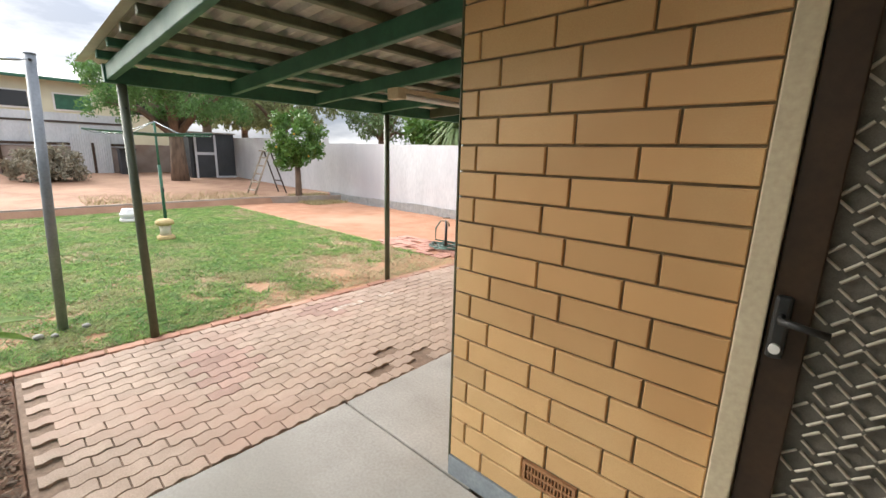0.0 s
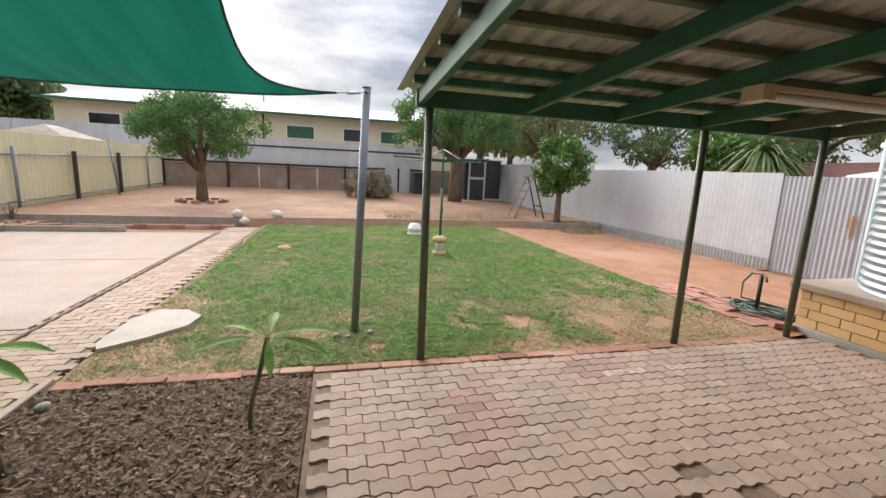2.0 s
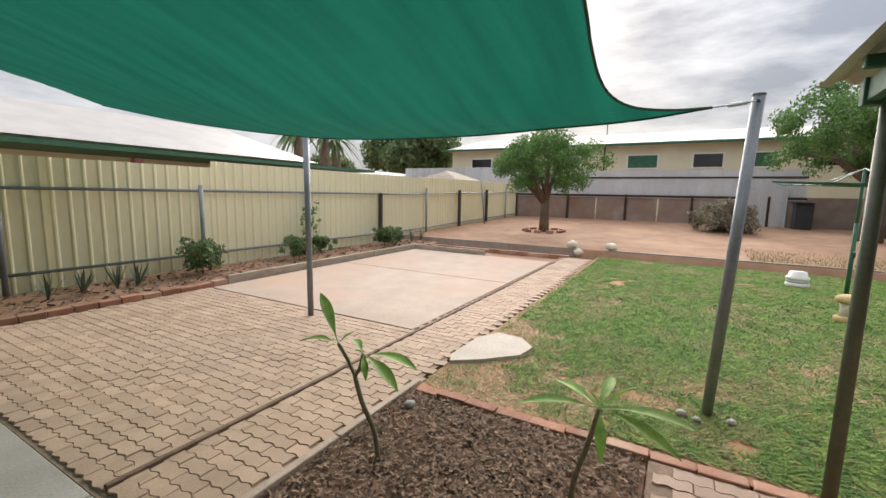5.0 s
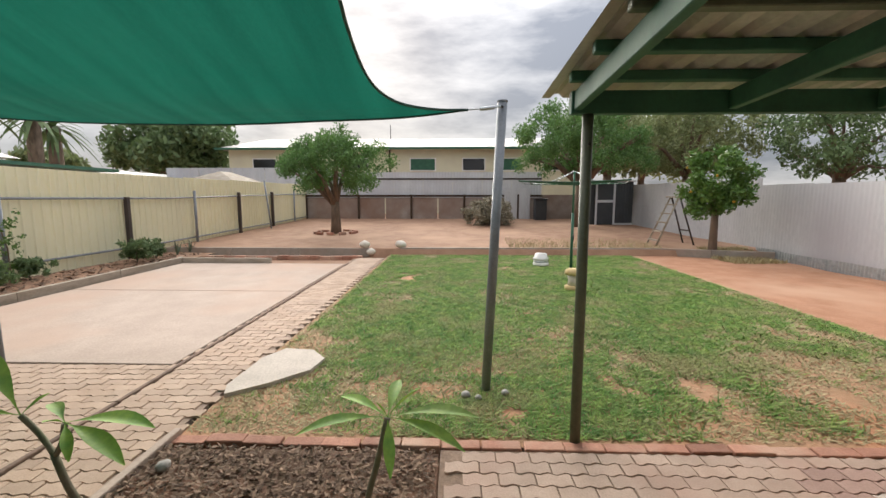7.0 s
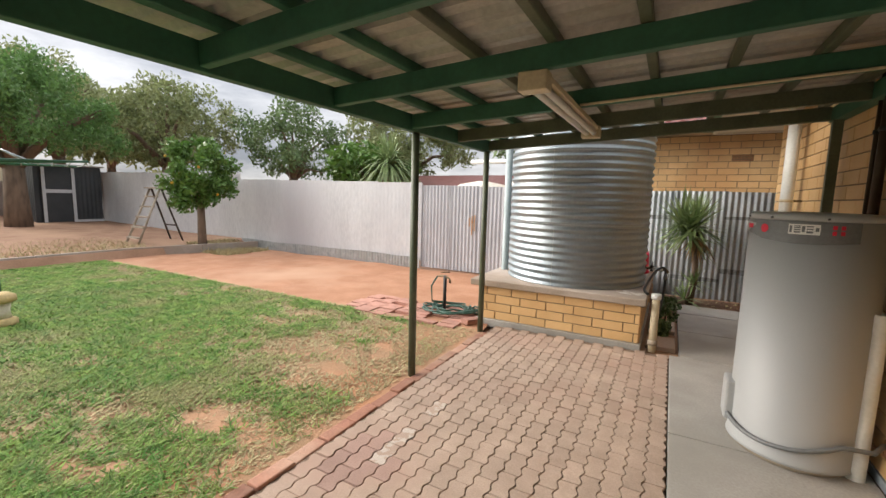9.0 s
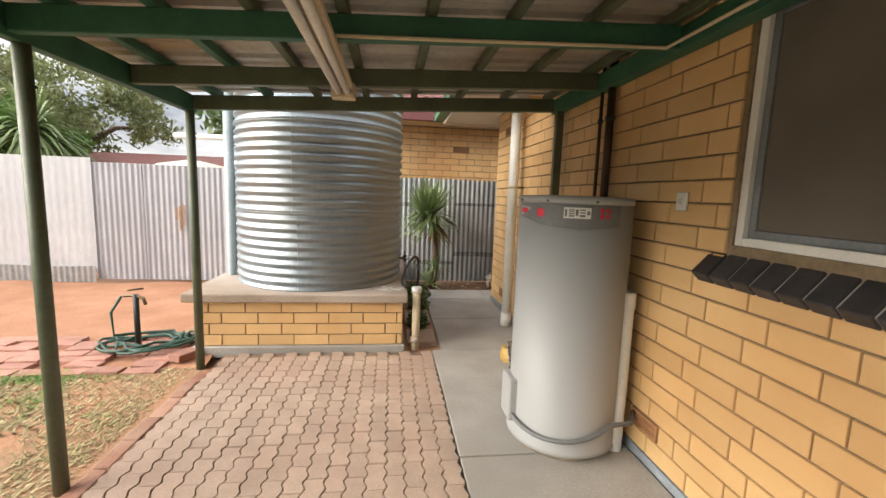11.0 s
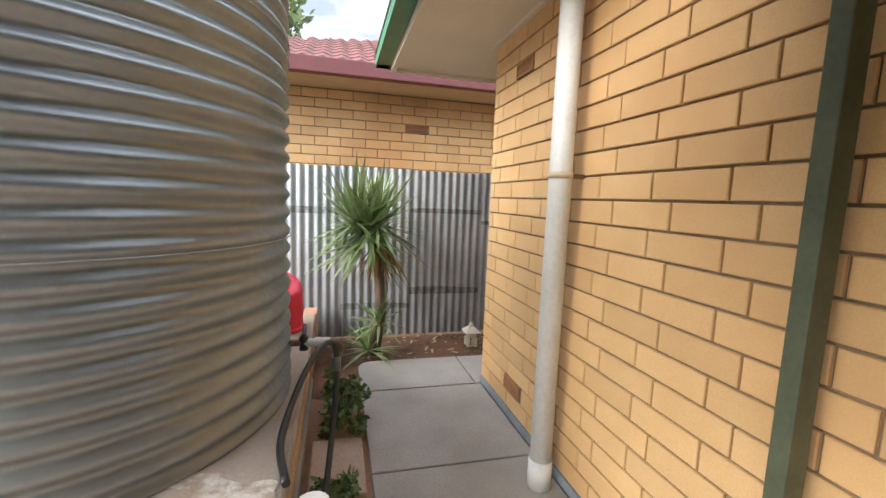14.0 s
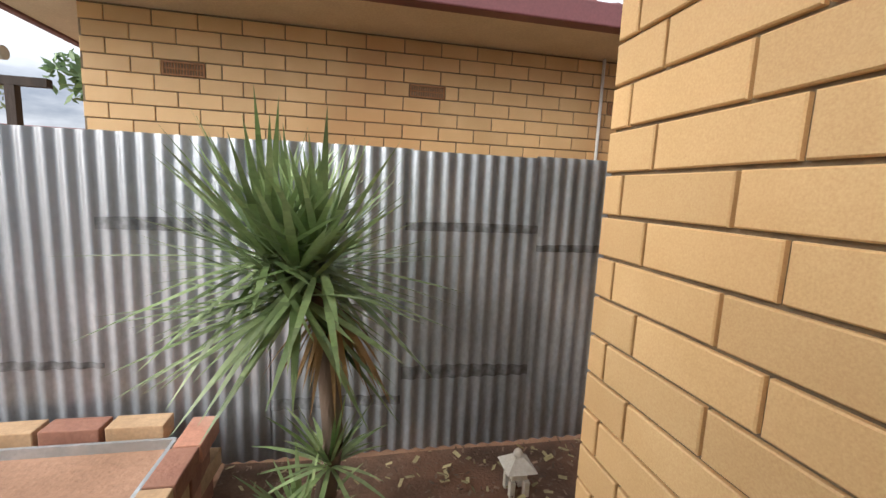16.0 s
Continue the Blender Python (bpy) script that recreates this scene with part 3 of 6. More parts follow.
for i in range(10):
    for j in range(27):
        cx, cz = 0.22 + i * 0.066 + (0.033 if j % 2 else 0), 0.2 + j * 0.066
        if cx > 0.86:
            continue
        for sx in (-1, 1):
            for sz in (-1, 1):
                tube(bm, [(cx + sx * 0.004, WY0 + 0.005, cz + sz * 0.030), (cx + sx * 0.031, WY0 + 0.005, cz + sz * 0.006)], 0.0045, 4, False)
gr.data = mesh_of(bm, "grille", MATS["grille_bronze"])
part("insect_mesh", box(bmesh.new(), 0.19, WY0 + 0.014, 0.16, 0.88, WY0 + 0.018, 1.97), mat("fly_screen", (0.17, 0.155, 0.13), (0.14, 0.125, 0.105), 300, 0.8), t, "dark fly screen")
h = part("door_handle", box(bmesh.new(), 0.117, WY0 - 0.035, 0.99, 0.152, WY0 - 0.011, 1.15, 0.008), BLACK, t, "black lever lock")
part("lever", tube(bmesh.new(), [(0.135, WY0 - 0.036, 1.10), (0.135, WY0 - 0.075, 1.10), (0.225, WY0 - 0.08, 1.09)], 0.009, 10), BLACK, h)
part("key_cylinder", tube(bmesh.new(), [(0.134, WY0 - 0.036, 1.02), (0.134, WY0 - 0.05, 1.02)], 0.012, 12), WHITEP, h, "silver key cylinder")
# added sheet: indoor shade behind the door, given as dark colour
solid("door_backing", (0.05, WY0 + 0.26, 0, 1.1, WY0 + 0.28, 2.2), ROOMSHADE, "dark sheet standing in for the unlit doorway behind the screen", "wall")
# green steel corner strip
solid("corner_strip", (PX - 0.009, WY0 + 0.002, 0.05, PX - 0.003, WY0 + 0.012, 2.1), OLIVE, "thin olive edge strip on the brick corner", "trim")

# ---- verandah ----
def roof_z(x):
    return 1.90 + 0.05 * (x + 3.57)


ver = tagged(thing("verandah", "green painted steel verandah with a corrugated roof", "verandah"), kind="structure")


def sloped(x0, x1, y0, y1, lo, hi):
    m = bmesh.new()
    box(m, x0, y0, 0, x1, y1, 1)
    for v_ in m.verts:
        v_.co.z = roof_z(v_.co.x) + (hi if v_.co.z > 0.5 else lo)
    bmesh.ops.bevel(m, geom=list(m.edges), offset=0.004, segments=1, affect="EDGES")
    return m


part("front_beam", box(bmesh.new(), -3.60, 1.20, 1.885, -3.545, 5.10, 2.005, 0.004), GREEN, ver)
part("wall_plate", box(bmesh.new(), -0.88, 1.95, 2.03, WX - 0.012, 5.10, 2.13, 0.004), GREEN, ver)
for y in (1.235, 2.04, 2.80, 3.60, 4.34, 5.05):
    part("cross_beam", sloped(-3.544, -0.881, y - 0.022, y + 0.022, 0.0, 0.10), GREEN if y < 4.2 else OLIVE, ver)
for k in range(8):
    x = -3.40 + 0.355 * k
    part("purlin", sloped(x - 0.022, x + 0.022, 1.15, 5.16, 0.101, 0.150), GREEN if k < 2 else OLIVE, ver)
bm = bmesh.new()
prev = None
n = 320
for i in range(n + 1):
    y = 1.10 + (5.22 - 1.10) * i / n
    s = (y % 0.13) / 0.13
    w = 0.024 if s < 0.28 else (0.012 if s < 0.36 or s > 0.92 else 0.0)
    cur = [bm.verts.new((x, y, roof_z(x) + 0.153 + w)) for x in (-3.86, -2.3, -0.795)]
    if prev:
        for q in (0, 1):
            bm.faces.new((prev[q], cur[q], cur[q + 1], prev[q + 1]))
    prev = cur
part("roof_sheet", bm, ROOFU, ver, "corrugated steel sheet with a dull grey underside")
for x, y, top in ((-3.572, 1.297, 1.885), (-3.568, 3.67, 1.885), (-3.545, 4.985, 1.885)):
    p_ = part("post", tube(bmesh.new(), [(x, y, -0.05), (x, y, top)], 0.030, 20), OLIVE, ver, "olive painted steel post")
    part("bolt", tube(bmesh.new(), [(x + 0.025, y, top - 0.16), (x + 0.04, y, top - 0.16)], 0.007, 8), BLACK, p_)
part("post", box(bmesh.new(), -0.885, 4.955, -0.02, -0.825, 5.0, 2.03, 0.004), OLIVE, ver, "square olive post against the wall")

t = thing("fluorescent_light", "cream fluorescent batten light under the verandah beams", "light")
part("body", box(bmesh.new(), -2.465, 2.79, 1.925, -2.355, 4.29, 1.955, 0.004), CREAMP, t)
part("diffuser", tube(bmesh.new(), [(-2.385, 2.86, 1.905), (-2.385, 4.22, 1.905)], 0.018, 12), PVC, t, "white unlit tube")
part("diffuser", tube(bmesh.new(), [(-2.435, 2.86, 1.905), (-2.435, 4.22, 1.905)], 0.018, 12), PVC, t, "white unlit tube")
part("end_cap", box(bmesh.new(), -2.475, 2.77, 1.875, -2.345, 2.855, 1.957, 0.006), CREAMP, t)
part("end_cap", box(bmesh.new(), -2.475, 4.225, 1.875, -2.345, 4.31, 1.957, 0.006), CREAMP, t)
t = thing("light_cable", "cream conduit cable clipped along the beam", "cable")
part("cable", tube(bmesh.new(), [(-2.36, 3.55, 1.965), (-1.9, 3.57, 1.99), (-1.2, 3.57, 2.02), (-0.95, 3.57, 2.03), (-0.90, 3.3, 2.06), (-0.90, 2.6, 2.07)], 0.008, 8), CREAMP, t)

# ---- tank ----
t = tagged(thing("tank_stand", "cream brick plinth with a thick concrete slab on top", "tank stand"), "", "")
PX0, PX1, PY0, PY1 = -3.72, -2.02, 5.32, 7.30
stand_core = part("core", box(bmesh.new(), PX0 + 0.012, PY0 + 0.012, 0.06, PX1 - 0.012, PY1, 0.424), MORTAR, t)
part("footing", box(bmesh.new(), PX0 - 0.03, PY0 - 0.03, -0.05, PX1 + 0.02, PY1, 0.045, 0.008), CONC, t)
part("top_slab", box(bmesh.new(), PX0 - 0.09, PY0 - 0.05, 0.426, PX1 + 0.04, PY1 + 0.05, 0.50, 0.012), mat("slab_concrete", (0.40, 0.31, 0.24), (0.33, 0.26, 0.20), 3, 0.9, bump=0.3, c=(0.50, 0.44, 0.40)), t)
lay(t, PX0, PX1, 0.045, 0.425, lambda a, z: pose(a, PY0 + 0.015, z, 0, 0, 90), course=0.095, length=0.289, joints=(-2.937, -3.037))
lay(t, PY0 + 0.031, PY1, 0.045, 0.425, lambda a, z: pose(PX1 - 0.015, a, z, 0, 0, 180), course=0.095, length=0.289)
t = thing("rainwater_tank", "galvanised corrugated round rainwater tank on a brick stand", "water tank")
prof = []
z = 0.0
while z < 2.1:
    prof.append((0.785 + 0.011 * math.cos(2 * math.pi * z / 0.076), z))
    z += 0.0076
bm = lathe(bmesh.new(), [(0.79, 0.0)] + prof[1:] + [(0.76, 2.1)], 96, (-2.83, 6.15, 0.50))
part("shell", bm, TANKM, t)
bm = lathe(bmesh.new(), [(0.80, 2.10), (0.80, 2.13), (0.4, 2.24), (0.02, 2.28)], 64, (-2.83, 6.15, 0.50))
part("lid", bm, GALV, t)
bm = bmesh.new()
for a, zz0, zz1 in ((-96, 0.0, 0.66), (-99, 0.66, 2.08)):
    z = zz0
    pts = []
    while z <= zz1:
        r = 0.786 + 0.011 * math.cos(2 * math.pi * z / 0.076)
        pts.append((-2.83 + r * math.cos(radians(a)), 6.15 + r * math.sin(radians(a)), 0.50 + z))
        z += 0.019
    tube(bm, pts, 0.0025, 6)
part("seam", bm, GALV, t, "riveted lap seam")
for zz in (0.665, 1.425):
    ring = [(-2.83 + 0.797 * math.cos(radians(a)), 6.15 + 0.797 * math.sin(radians(a)), 0.50 + zz) for a in range(0, 361, 6)]
    part("lap_edge", tube(bmesh.new(), ring, 0.0025, 6), GALV, t, "thin horizontal lap edge")
# open gutter from the eave to the tank
bm = bmesh.new()
box(bm, -2.24, 6.56, 2.60, -1.545, 6.68, 2.612, 0.003)
box(bm, -2.24, 6.553, 2.60, -1.545, 6.559, 2.69, 0.002)
box(bm, -2.24, 6.681, 2.60, -1.545, 6.687, 2.69, 0.002)
t = thing("inlet_gutter", "green steel gutter carrying roof water to the tank", "gutter")
part("trough", bm, MATS["gutter_green"], t)
# downpipe beside the tank, taps and pipes
t = thing("tank_inlet_pipe", "grey-green pvc pipe rising beside the tank", "pipe")
part("pipe", tube(bmesh.new(), [(-3.80, 6.10, 0.03), (-3.74, 6.10, 0.03), (-3.70, 6.10, 0.10), (-3.70, 6.10, 2.5)], 0.045, 16), mat("grey_pvc", (0.36, 0.42, 0.43), (0.30, 0.36, 0.37), 5, 0.45), t)
part("elbow", tube(bmesh.new(), [(-3.92, 6.10, 0.045), (-3.78, 6.10, 0.045)], 0.05, 16), MATS["grey_pvc"], t)
t = thing("drain_standpipe", "capped cream pvc standpipe beside the brick tank stand", "pipe")
part("pipe", tube(bmesh.new(), [(-1.90, 5.36, -0.02), (-1.90, 5.36, 0.52)], 0.035, 16), CREAMP, t)
part("cap", tube(bmesh.new(), [(-1.90, 5.36, 0.50), (-1.90, 5.36, 0.55)], 0.044, 16), PVC, t)
part("collar", tube(bmesh.new(), [(-1.90, 5.36, 0.05), (-1.90, 5.36, 0.10)], 0.044, 16), TIMBER, t)
t = thing("tank_tap", "weathered brass tank tap with a black drip hose", "tap")
part("body", tube(bmesh.new(), [(-2.08, 6.25, 0.67), (-1.985, 6.25, 0.668)], 0.016, 12), BRASS, t)
part("valve", tube(bmesh.new(), [(-1.985, 6.25, 0.635), (-1.985, 6.25, 0.70)], 0.020, 10), BLACK, t)
part("handle", tube(bmesh.new(), [(-1.985, 6.20, 0.715), (-1.985, 6.25, 0.70), (-1.985, 6.30, 0.735)], 0.009, 8), BLACK, t)
part("union", tube(bmesh.new(), [(-1.984, 6.25, 0.668), (-1.94, 6.25, 0.667), (-1.935, 6.25, 0.667), (-1.87, 6.25, 0.664)], [0.019, 0.019, 0.023, 0.023], 14), PVC, t, "grey-white threaded union")
part("spout", tube(bmesh.new(), [(-1.87, 6.25, 0.664), (-1.835, 6.25, 0.66), (-1.815, 6.245, 0.63)], 0.015, 10), BRASS, t)
part("hose", tube(bmesh.new(), curve3([(-1.98, 5.50, 0.512), (-2.02, 5.70, 0.515), (-2.0, 5.86, 0.57), (-1.95, 6.0, 0.655), (-1.89, 6.12, 0.70), (-1.85, 6.18, 0.675), (-1.838, 6.17, 0.57), (-1.85, 6.08, 0.40), (-1.88, 5.85, 0.2), (-1.93, 5.55, 0.04)], 48), 0.013, 10), BLACK, t, "black rubber hose looped over the tap")
part("hose_joiner", tube(bmesh.new(), [(-1.842, 6.18, 0.62), (-1.838, 6.168, 0.56)], 0.019, 10), DGREY, t, "grey hose joiner")
for y0_, y1_ in ((5.46, 5.84), (6.08, 6.54)):
    ob = tagged(part("stepping_slab", box(bmesh.new(), -1.965, y0_, -0.04, -1.70, y1_, 0.012, 0.01), SLABM), "reddish concrete slab between the tank stand and path", "paving slab", "slabs by the stand")
solid("side_strip_soil", (-2.0, 5.29, -0.06, -1.671, 7.1, -0.03), EARTH, "red soil strip beside the path", "soil")

# ---- hot water heater ----
t = thing("water_heater", "tall grey cylindrical electric water heater on the concrete path", "water heater")
HX, HY, HR, HH = -1.133, 3.968, 0.298, 1.375
part("body", lathe(bmesh.new(), [(0.29, 0.03), (0.305, 0.035), (HR, 0.05), (HR, 1.335)], 64, (HX, HY, 0)), HEATER, t)
part("lid", lathe(bmesh.new(), [(HR - 0.004, 1.336), (HR + 0.003, 1.338), (HR + 0.003, 1.362), (HR - 0.01, 1.374), (0.2, HH + 0.003), (0.02, HH + 0.006)], 64, (HX, HY, 0)), HEATER, t, "pressed grey lid")
part("base", lathe(bmesh.new(), [(0.27, 0.0), (0.27, 0.03)], 40, (HX, HY, 0)), TIMBER, t, "weathered base pad")


def wrap(bm_, a0, a1, zlo, zhi, r, n=28):
    """A thin curved patch on the heater between two headings; zlo and zhi may be functions of the heading."""
    prev_ = None
    for i in range(n + 1):
        a = a0 + (a1 - a0) * i / n
        lo = zlo(a) if callable(zlo) else zlo
        hi = zhi(a) if callable(zhi) else zhi
        cur_ = [bm_.verts.new((HX + r * math.cos(radians(a)), HY + r * math.sin(radians(a)), q)) for q in (lo + 0.037, hi + 0.037)]
        if prev_:
            bm_.faces.new((prev_[0], cur_[0], cur_[1], prev_[1])).smooth = True
        prev_ = cur_
    return bm_


part("band", wrap(bmesh.new(), -182, -70, lambda a: 1.195 + 0.03 * math.cos(radians((a + 182) * 2.6)) * (1 if a < -150 else 0.4), 1.298, HR + 0.004), DGREY, t, "dark grey wavy label band")
part("badge", wrap(bmesh.new(), -180, -160, lambda a: 1.225 + 0.002 * (a + 180), lambda a: 1.285 - 0.0004 * (a + 180), HR + 0.0052), HEATER, t, "pale oval badge")
bm = bmesh.new()
wrap(bm, -176.5, -164.5, 1.248, 1.272, HR + 0.0066, 8)
part("lettering", bm, RED, t, "small red maker's mark")
bm = bmesh.new()
cv = bm.verts.new((HX + (HR + 0.0066) * math.cos(radians(-147)), HY + (HR + 0.0066) * math.sin(radians(-147)), 1.290))
ring = [bm.verts.new((HX + (HR + 0.0066) * math.cos(radians(-147 + 4.4 * math.cos(q))), HY + (HR + 0.0066) * math.sin(radians(-147 + 4.4 * math.cos(q))), 1.290 + 0.023 * math.sin(q))) for q in [2 * math.pi * i / 24 for i in range(24)]]
for i in range(24):
    bm.faces.new((cv, ring[i], ring[(i + 1) % 24]))
part("seal", bm, RED, t, "round red seal")
part("sticker", wrap(bmesh.new(), -124, -100, 1.232, 1.284, HR + 0.0052), WHITEP, t, "white rating sticker with dark bars")
bm = bmesh.new()
for a0, a1, q0, q1 in ((-123, -121, 1.24, 1.275), (-119.5, -114.5, 1.24, 1.248), (-119.5, -114.5, 1.252, 1.258), (-119.5, -114.5, 1.263, 1.269), (-119.5, -114.5, 1.272, 1.277), (-113.5, -111, 1.245, 1.275), (-110, -105, 1.24, 1.25), (-110, -105, 1.257, 1.263), (-110, -105, 1.27, 1.276), (-103.5, -101, 1.25, 1.268)):
    wrap(bm, a0, a1, q0, q1, HR + 0.0064, 4)
part("print_bars", bm, DGREY, t)
bm = bmesh.new()
for a in (-90, -84):
    for q in (1.235, 1.262):
        wrap(bm, a - 1.6, a + 1.6, q, q + 0.02, HR + 0.0055, 4)
part("warning_marks", bm, RED, t)
part("element_cover", box(bmesh.new(), HX - HR - 0.035, HY - 0.07, 0.12, HX - HR + 0.03, HY + 0.09, 0.36, 0.012), HEATER, t, "grey access cover")
for a in (-178, -140, -95):
    part("screw", tube(bmesh.new(), [(HX + (HR + 0.002) * math.cos(radians(a)), HY + (HR + 0.002) * math.sin(radians(a)), 1.350), (HX + (HR + 0.009) * math.cos(radians(a)), HY + (HR + 0.009) * math.sin(radians(a)), 1.350)], 0.006, 8), BLACK, t)
pts = [(HX + (HR + 0.022) * math.cos(radians(a)), HY + (HR + 0.022) * math.sin(radians(a)), 0.20 - 0.075 * math.sin(radians((a + 190) * 1.4))) for a in range(-190, -59, 8)]
part("cable", tube(bmesh.new(), pts + [(-0.86, 3.70, 0.20), (-0.80, 3.78, 0.22)], 0.012, 10), DGREY, t, "grey flexible conduit round the heater")
t = thing("pvc_pipe", "white open-topped pvc pipe standing at the wall", "pipe")
bm = tube(bmesh.new(), [(-0.885, 3.80, 0.0), (-0.885, 3.80, 0.885)], 0.042, 24, False)
tube(bm, [(-0.885, 3.80, 0.0), (-0.885, 3.80, 0.885)], 0.037, 24, False)
part("pipe", bm, PVC, t)
part("collar", tube(bmesh.new(), [(-0.885, 3.80, 0.80), (-0.885, 3.80, 0.886)], 0.046, 24, False), PVC, t)
for y, r, nm in ((4.24, 0.024, "wide"), (4.36, 0.011, "thin")):
    t = thing("copper_riser", f"{nm} dark brown lagged pipe running up the brick wall", "pipe")
    part("pipe", tube(bmesh.new(), [(WX - 0.04, y, 1.2), (WX - 0.04, y, 2.2)], r, 14), BROWN, t)
    part("clip", tube(bmesh.new(), [(WX - 0.04, y, 1.84), (WX - 0.04, y, 1.865)], r + 0.006, 14), BLACK, t)
t = thing("pressure_valve", "brass pressure valve with copper pipe at the heater", "valve")
part("body", tube(bmesh.new(), [(-0.97, 4.370, 1.030), (-0.97, 4.370, 1.160)], 0.020, 12), BRASS, t)
part("spout", tube(bmesh.new(), [(-0.97, 4.370, 1.100), (-0.97, 4.440, 1.110), (-0.97, 4.480, 1.090)], 0.015, 12), BRASS, t)
part("spring", tube(bmesh.new(), [(-0.97, 4.470, 1.100), (-0.97, 4.470, 1.070), (-0.97, 4.420, 1.050), (-0.97, 4.380, 1.050)], 0.006, 8), BLACK, t)
part("pipe", tube(bmesh.new(), [(-0.97, 4.370, 1.030), (-0.97, 4.370, 0.580), (-0.97, 4.290, 0.530), (-0.97, 4.170, 0.530)], 0.012, 10), BRASS, t)
part("lever", box(bmesh.new(), -0.99, 4.35, 1.161, -0.95, 4.39, 1.185, 0.004), BLACK, t)
t = thing("power_switch", "small cream weatherproof switch on the brick wall", "switch")
part("plate", box(bmesh.new(), WX - 0.018, 3.535, 1.325, WX - 0.003, 3.60, 1.41, 0.004), WHITEP, t)
part("rocker", box(bmesh.new(), WX - 0.024, 3.555, 1.355, WX - 0.0185, 3.58, 1.38, 0.002), PVC, t)

# tools leaning by the heater
t = thing("garden_spade", "spade with a dark shaft and worn white D handle", "spade")
part("shaft", tube(bmesh.new(), [(-1.08, 4.77, 0.20), (-0.90, 4.66, 0.75)], 0.017, 10), DARKW, t)
part("handle", tube(bmesh.new(), [(-0.90, 4.66, 0.75), (-0.875, 4.70, 0.80), (-0.855, 4.71, 0.87), (-0.845, 4.705, 0.915)], 0.012, 10), DARKW, t)
part("handle", tube(bmesh.new(), [(-0.90, 4.66, 0.75), (-0.875, 4.615, 0.80), (-0.855, 4.59, 0.87), (-0.845, 4.585, 0.915)], 0.012, 10), DARKW, t)
part("grip", tube(bmesh.new(), [(-0.845, 4.715, 0.92), (-0.845, 4.575, 0.92)], 0.016, 10), mat("painted_blade", (0.62, 0.60, 0.56), (0.06, 0.05, 0.045), 30, 0.6, bump=0.3), t, "paint-splashed grip")
b = bmesh.new()
box(b, -0.08, -0.006, 0.0, 0.08, 0.006, 0.27, 0.004)
part("blade", b, MATS["painted_blade"], t, "white-splashed blade").matrix_world = pose(-1.13, 4.78, -0.003, -12, 0, 20)
for (ax, ay, az), (bx, by), hue, nm in (((-0.822, 4.56, 1.30), (-0.985, 4.55), "blue", "rake"), ((-0.835, 4.475, 1.135), (-0.97, 4.42), "green", "broom")):
    t = thing(f"garden_{nm}", f"white-shafted {nm} with a {hue} grip leaning on the wall", nm)
    f = 0.10 / az
    g0 = (ax + (bx - ax) * f, ay + (by - ay) * f, az - 0.10)
    part("shaft", tube(bmesh.new(), [(bx, by, 0.0), g0], 0.013, 10), PVC, t)
    part("grip", tube(bmesh.new(), [g0, (ax, ay, az)], 0.017, 10), mat(f"{hue}_grip", (0.02, 0.06, 0.30) if hue == "blue" else (0.20, 0.45, 0.03), None, 8, 0.5), t)
    if hue == "blue":
        g1 = (ax + (bx - ax) * 0.20, ay, az * 0.80)
        part("sleeve", tube(bmesh.new(), [g1, (ax + (bx - ax) * 0.095, ay, az * 0.905)], 0.0145, 10), mat("teal_sleeve", (0.03, 0.22, 0.30), (0.30, 0.45, 0.50), 40, 0.5), t, "teal printed sleeve")
    part("head", box(bmesh.new(), bx - 0.05, by - 0.12, 0.0, bx + 0.02, by + 0.12, 0.05, 0.01), BLACK, t)
t = thing("yellow_pot", "small round yellow ceramic pot on the concrete", "pot")
part("pot", lathe(bmesh.new(), [(0.085, 0.0), (0.105, 0.02), (0.11, 0.06), (0.10, 0.11), (0.085, 0.125), (0.055, 0.12), (0.05, 0.06), (0.02, 0.05)], 32, (-1.10, 5.02, 0.0)), mat("yellow_glaze", (0.55, 0.36, 0.11), (0.45, 0.28, 0.08), 8, 0.45), t)
part("soil", lathe(bmesh.new(), [(0.052, 0.055), (0.04, 0.066)], 20, (-1.10, 5.02, 0.0)), DARKS, t)

# ---- fences ----
STAIN = mat("water_stain", (0.12, 0.125, 0.13), (0.27, 0.28, 0.29), 22, 0.6, 0.3)


def iron_fence(name, p0, p1, z0, z1, mtl, label, jag=0.01, sheet=0.762, amp=0.009, stains=()):
    f = tagged(thing(name, label, "fence"), kind="structure")
    a, b = Vector((*p0, 0)), Vector((*p1, 0))
    n_ = max(1, round((b - a).length / sheet))
    nr = Vector((-(b - a).y, (b - a).x, 0)).normalized()
    for i in range(n_):
        q0, q1 = a.lerp(b, i / n_), a.lerp(b, (i + 1) / n_ + 0.03 / (b - a).length)
        o = nr * (0.005 if i % 2 else -0.003)
        dz = random.uniform(-jag, jag)
        part("sheet", corrugated(bmesh.new(), (q0 + o).to_2d(), (q1 + o).to_2d(), z0 + random.uniform(-jag, 0), z1 + dz, amp=amp), mtl, f)
        for k_, s0, s1 in stains:
            if k_ == i:
                o2 = o - nr * 0.003
                part("stain", corrugated(bmesh.new(), (q0 + o2).to_2d(), (q1 + o2).to_2d(), s0, s1, amp=amp, jag=0.05), STAIN, f, "dark horizontal water stain")
    return f


